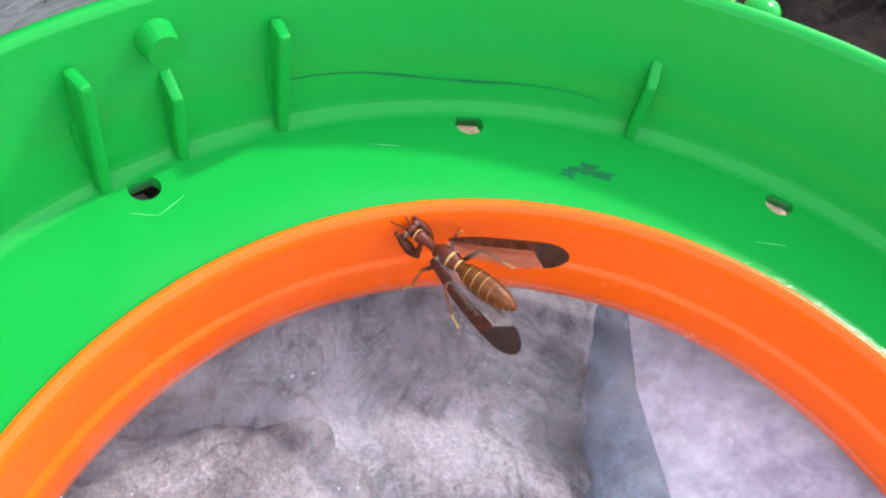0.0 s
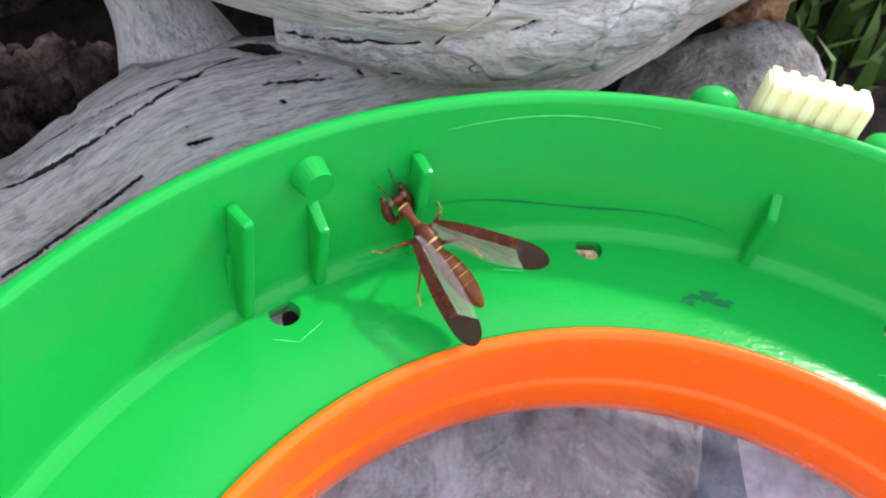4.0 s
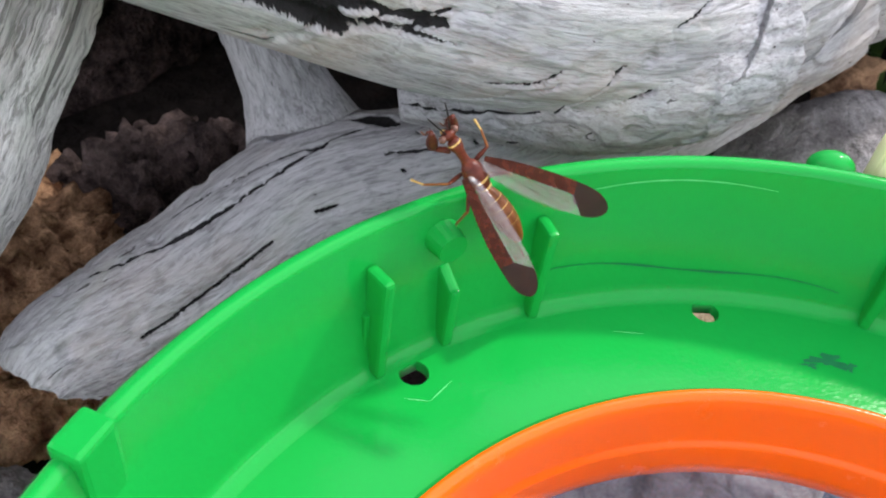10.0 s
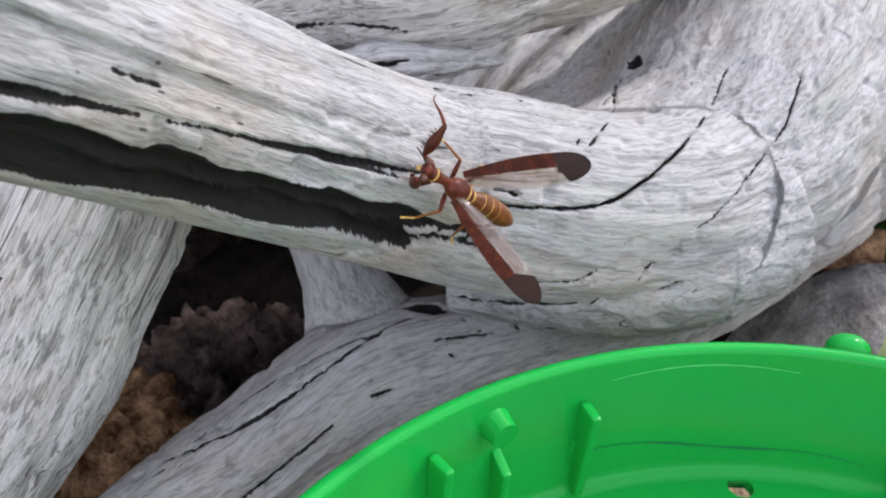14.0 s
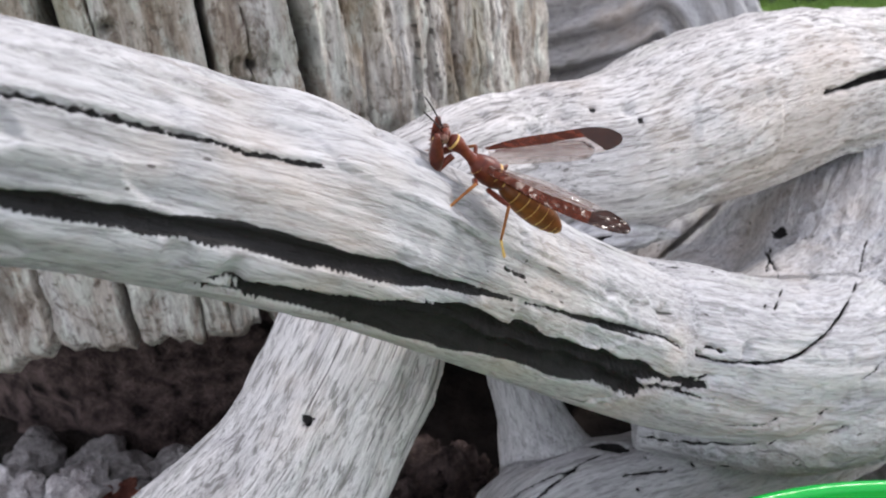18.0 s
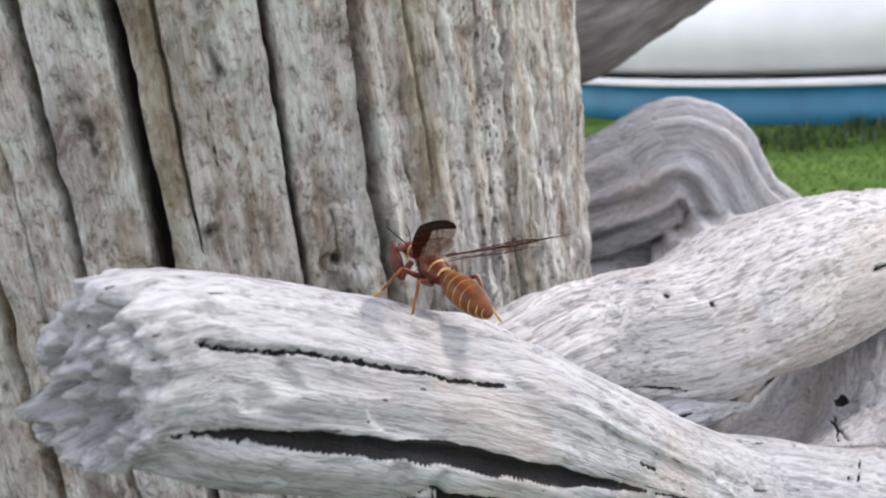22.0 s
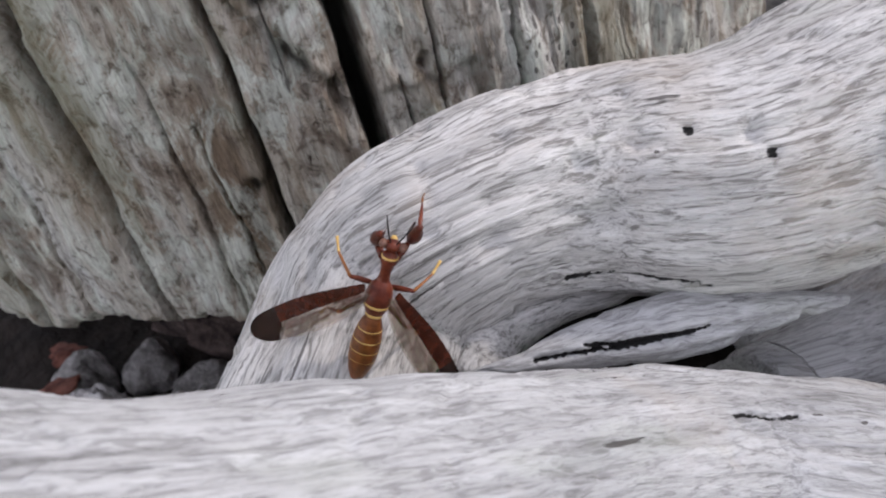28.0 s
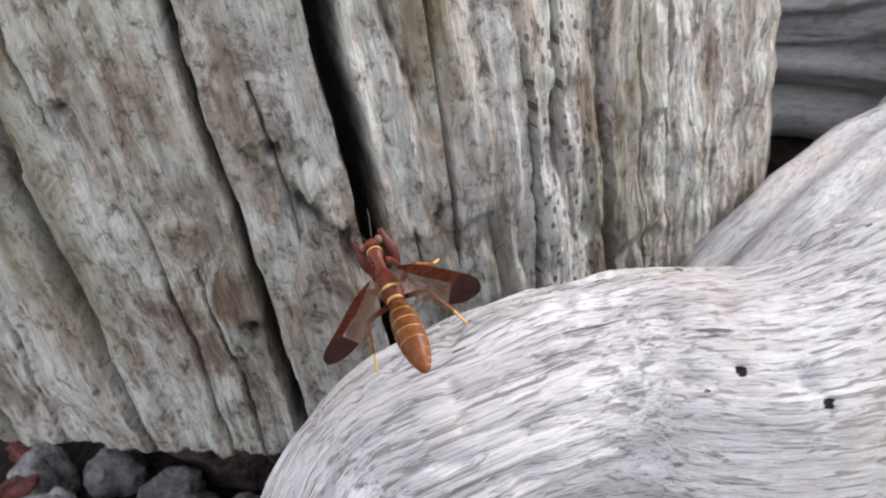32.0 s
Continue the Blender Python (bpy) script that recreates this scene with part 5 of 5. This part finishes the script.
def mantidfly():
    fly = new("mantidfly")
    tagged(fly, "reddish-brown mantidfly with yellow bands and half-clear dark-edged wings", "insect")
    loft_part("thorax", [(2.3, 0, 0.2, 0.7), (1.6, 0, 0.25, 1.20), (0.3, 0, 0.2, 1.55), (-1.0, 0, 0.1, 1.45), (-2.0, 0, 0.0, 1.10), (-2.6, 0, -0.1, 0.8)], CHITIN, fly, "", 20)
    for x, r in ((1.35, 1.31), (-0.75, 1.50), (-2.15, 1.04)):
        loft_part("thorax_band", [(x + 0.08, 0, 0.2, r * 0.95), (x, 0, 0.2, r), (x - 0.08, 0, 0.19, r * 0.95)], YELLOW, fly, "thin yellow band", 20)
    loft_part("pronotum", [(2.0, 0, 0.2, 0.80), (2.8, 0, 0.35, 0.62), (4.0, 0, 0.55, 0.66), (5.0, 0, 0.65, 0.95), (5.7, 0, 0.65, 0.85), (6.1, 0, 0.65, 0.5)], CHITIN, fly, "long narrow red-brown neck shield", 16)
    loft_part("neck_band", [(5.55, 0, 0.65, 0.93), (5.42, 0, 0.65, 0.98), (5.30, 0, 0.65, 0.95)], YELLOW, fly, "", 16)
    # abdomen in swelling rings
    rings = [(-2.3, 0.75), (-3.0, 1.10), (-4.2, 1.50), (-5.6, 1.72), (-7.0, 1.78), (-8.4, 1.70), (-9.7, 1.45), (-10.8, 1.10), (-11.7, 0.65), (-12.1, 0.25)]
    belly = loft_part("abdomen", [(x, 0, -0.1 - 0.006 * (x + 2.3) ** 2, r) for x, r in rings], BELLY, fly, "banded brown abdomen", 22, 4, 0.96)
    for x, r in ((-4.2, 1.50), (-5.6, 1.72), (-7.0, 1.78), (-8.4, 1.70), (-9.7, 1.45), (-10.8, 1.10), (-11.5, 0.77)):
        z = -0.1 - 0.006 * (x + 2.3) ** 2
        loft_part("band", [(x + 0.085, 0, z, r * 0.985), (x, 0, z, r * 1.014), (x - 0.085, 0, z, r * 0.985)], YELLOW, belly, "thin pale yellow band", 22, 2, 0.96)
    # head
    bm = bmesh.new()
    bmesh.ops.create_uvsphere(bm, u_segments=20, v_segments=14, radius=1.0)
    bmesh.ops.transform(bm, matrix=Matrix.Translation((6.75 * MM, 0, 0.55 * MM)) @ Matrix.Diagonal((0.66 * MM, 1.05 * MM, 0.90 * MM, 1)), verts=bm.verts)
    head = part("head", bm, CHITIN, fly, "triangular red-brown head")
    for s in (1, -1):
        bm = bmesh.new()
        bmesh.ops.create_uvsphere(bm, u_segments=16, v_segments=12, radius=1.0)
        bmesh.ops.transform(bm, matrix=Matrix.Translation((6.85 * MM, s * 1.08 * MM, 0.75 * MM)) @ Matrix.Diagonal((0.52 * MM, 0.50 * MM, 0.62 * MM, 1)), verts=bm.verts)
        part("eye", bm, EYE_MAT, head, "bulging brown eye")
        loft_part("antenna", [(7.2, s * 0.35, 1.0, 0.10), (8.4, s * 0.8, 1.5, 0.09), (9.6, s * 1.2, 1.9, 0.10), (10.8, s * 1.5, 2.2, 0.07)], BLACK, head, "short black antenna", 8)
    loft_part("jaw", [(6.9, 0, 0.0, 0.48), (7.1, 0, -0.6, 0.36), (7.1, 0, -1.0, 0.12)], YELLOW, head, "pale yellow mouthparts", 10)
    for s in (1, -1):
        walking_leg(s, fly, (0.8, s * 1.0, -1.2), (1.6, s * 3.6, 0.0), (2.6, s * 5.4, -3.0), (3.8, s * 6.0, -4.3))
        walking_leg(s, fly, (-1.2, s * 1.0, -1.2), (-3.0, s * 3.8, 0.2), (-4.8, s * 5.2, -3.1), (-6.4, s * 5.8, -4.3))
    limbs = {}
    for s, tag in ((1, "left"), (-1, "right")):
        limbs["foreleg", s] = grasping_leg(s, fly)
        limbs["forewing", s] = wing("forewing", s, 17.0, 4.0, fly, (0.9, s * 1.25, 1.25), "long forewing with a dark brown front band")
        limbs["hindwing", s] = wing("hindwing", s, 13.0, 3.2, fly, (0.2, s * 1.25, 1.0), "shorter clear hindwing", True)
    return fly, limbs


FLY, FLY_LIMBS = mantidfly()

# ---- what moves ----
FLY_ROWS = [
    (0, 0.0007, 0.0754, 0.0899, -10, 3, 137),
    (1, -0.0008, 0.0760, 0.0933, -10, -1, 123),
    (2, -0.0080, 0.0813, 0.0976, -3, -17, 130),
    (3, -0.0173, 0.0888, 0.1020, -5, -15, 135),
    (3.5, -0.0201, 0.0925, 0.1002, -3, -13, 135),
    (4.5, -0.0249, 0.0921, 0.1104, -24, -47, 142),
    (5.5, -0.0297, 0.0939, 0.1126, -88, -67, -166),
    (6, -0.0335, 0.0915, 0.1198, -63, -52, -177),
    (7, -0.0337, 0.0923, 0.1193, -65, -49, -171),
    (8, -0.0337, 0.0928, 0.1190, -65, -50, -169),
    (9, -0.0347, 0.0916, 0.1206, -66, -42, -160),
    (10, -0.0345, 0.0963, 0.1266, -31, -57, 163),
    (11, -0.0334, 0.1036, 0.1284, -6, -73, 119),
    (11.5, -0.0348, 0.1060, 0.1319, -84, -87, -161),
    (12, -0.0349, 0.1046, 0.1355, -118, -69, -130),
    (13, -0.0394, 0.1042, 0.1481, -83, -59, -145),
    (14, -0.0433, 0.1023, 0.1560, -69, -46, -147),
    (14.5, -0.0470, 0.0986, 0.1603, -70, -50, -149),
    (15.5, -0.0548, 0.0862, 0.1793, -45, -45, -158),
    (16.5, -0.0626, 0.0759, 0.1902, -23, -38, -163),
    (17, -0.0665, 0.0750, 0.1951, -28, -33, -160),
    (18, -0.0737, 0.0702, 0.2047, -18, -44, -164),
    (19, -0.0784, 0.0685, 0.2095, -19, -42, -155),
    (20, -0.0885, 0.0604, 0.2199, -1, -34, -174),
    (21, -0.0942, 0.0574, 0.2261, 11, -15, 129),
    (22, -0.0974, 0.0654, 0.2240, 12, -6, 124),
    (23, -0.0945, 0.0684, 0.2214, 10, 12, 99),
    (24, -0.0918, 0.0719, 0.2169, 4, 20, 94),
    (25, -0.0868, 0.0765, 0.2110, -4, 31, 85),
    (25.5, -0.0853, 0.0811, 0.2075, -6, 32, 86),
    (26, -0.0860, 0.0976, 0.1969, -7, 40, 80),
    (26.5, -0.0957, 0.1174, 0.1811, -2, 41, 69),
    (27.5, -0.0914, 0.1184, 0.1823, 31, -22, 70),
    (28.5, -0.0869, 0.1213, 0.1755, 122, -70, -2),
    (29, -0.0851, 0.1232, 0.1785, 24, -72, 101),
    (29.5, -0.0868, 0.1257, 0.1834, -3, -56, 121),
    (30, -0.0889, 0.1297, 0.1884, -12, -24, 132),
    (30.5, -0.0918, 0.1353, 0.1915, -6, -17, 128),
    (31, -0.0943, 0.1365, 0.1937, -11, -18, 137),
    (31.5, -0.0965, 0.1415, 0.1940, -16, -15, 130),
    (32, -0.0997, 0.1436, 0.1937, -17, -12, 131),
]
# seconds; spread and lift of the left wing, of the right wing; reach of the left and right foreleg
WING_ROWS = [
    (0, 10, -20, 28, 6, 0, 0), (0.6, 9, -21, 27, 4, 10, 0), (1, 9, -21, 28, 2, 70, 0), (1.6, 12, -14, 29, 6, 60, 10),
    (2, 14, -9, 30, 8, 23, 3), (2.2, 13, -10, 29, 9, 5, 0), (3, 9, -9, 26, 12, 2, 0), (3.5, 12, -2, 28, 15, 0, 0),
    (5.5, 25, 24, 32, 28, 10, 60), (6, 28, 31, 33, 32, 10, 85), (6.6, 26, 33, 36, 29, 0, 10), (7, 24, 34, 37, 26, 0, 8),
    (8, 24, 35, 37, 25, 0, 4), (9, 25, 34, 35, 29, 0, 0), (10, 22, 27, 31, 29, 14, 7), (10.4, 23, 25, 30, 27, 20, 10),
    (11, 26, 23, 29, 24, 60, 20), (11.6, 26, 25, 34, 20, 10, 40), (12, 27, 27, 38, 17, 35, 20), (12.4, 32, 32, 37, 23, 0, 60),
    (13, 42, 39, 35, 33, 0, 75), (13.5, 42, 38, 36, 33, 20, 15), (14, 42, 36, 38, 32, 0, 80), (14.5, 40, 33, 36, 32, 10, 0),
    (17, 32, 16, 27, 26, 0, 0), (18, 16, 20, 28, 32, 0, 0), (19, 32, 25, 26, 36, 0, 0), (20, -16, 14, 4, 36, 0, 0),
    (21, 19, 28, 8, 24, 0, 0), (22, 28, 31, 28, 24, 0, 0), (23, 26, 31, 28, 21, 0, 0), (24, 26, 20, 24, 23, 0, 0),
    (25, 28, 20, 25, 19, 0, 0), (26, 46, 20, 19, 29, 0, 0), (26.5, 47, 11, 25, 18, 0, 20), (27.5, 47, -7, 37, -2, 0, 30),
    (28.5, 48, -26, 48, -24, 0, 70), (29, 48, -35, 54, -34, 0, 60), (29.5, 37, -4, 42, -3, 10, 85), (30, 25, 25, 31, 28, 40, 50),
    (30.5, 24, 25, 30, 27, 10, 50), (31, 24, 25, 28, 26, 0, 0), (32, 23, 29, 32, 23, 0, 0),
]

# seconds and degrees by which the right femur is held out to the side
SPLAY = [(0, 0), (12.2, 0), (13, 65), (13.5, 35), (14, 65), (14.5, 0), (32, 0)]


def motions():
    walk(FLY, [(t, pose(*p)) for t, *p in FLY_ROWS])
    for s in (1, -1):
        wing_keys, hind_keys, leg_keys, femur_keys, shin_keys = [], [], [], [], []
        for t, spread_l, lift_l, spread_r, lift_r, reach_l, reach_r in WING_ROWS:
            spread, lift, reach = (spread_l, lift_l, reach_l) if s > 0 else (spread_r, lift_r, reach_r)
            wing_keys.append((t, pose(0.9 * MM, s * 1.25 * MM, 1.25 * MM, s * -8, lift, -s * spread)))
            hind_keys.append((t, pose(0.2 * MM, s * 1.25 * MM, 1.0 * MM, s * -7, lift * 0.97, -s * (spread - 2.0))))
            k = reach / 85.0
            leg_keys.append((t, pose(4.6 * MM, s * 0.7 * MM, -0.4 * MM, 0, -75 * k, s * 8 * k)))
            out = float(np.interp(t, *zip(*SPLAY))) if s < 0 else 0.0
            knee = Matrix.Translation((KNEE[0] * MM, s * KNEE[1] * MM, KNEE[2] * MM)) @ pose(0, 0, 0, 0, 75 * k, 0) @ pose(0, 0, 0, 0, 13 * k - 15, s * out)
            femur_keys.append((t, knee))
            shin_keys.append((t, knee @ Matrix.Translation((SHIN[0] * MM, s * SHIN[1] * MM, SHIN[2] * MM)) @ pose(0, 0, 0, 0, -100 * k, 0)))
        walk(FLY_LIMBS["forewing", s], wing_keys)
        walk(FLY_LIMBS["hindwing", s], hind_keys)
        for ob, keys in zip(FLY_LIMBS["foreleg", s], (leg_keys, femur_keys, shin_keys, shin_keys)):
            walk(ob, keys)


motions()
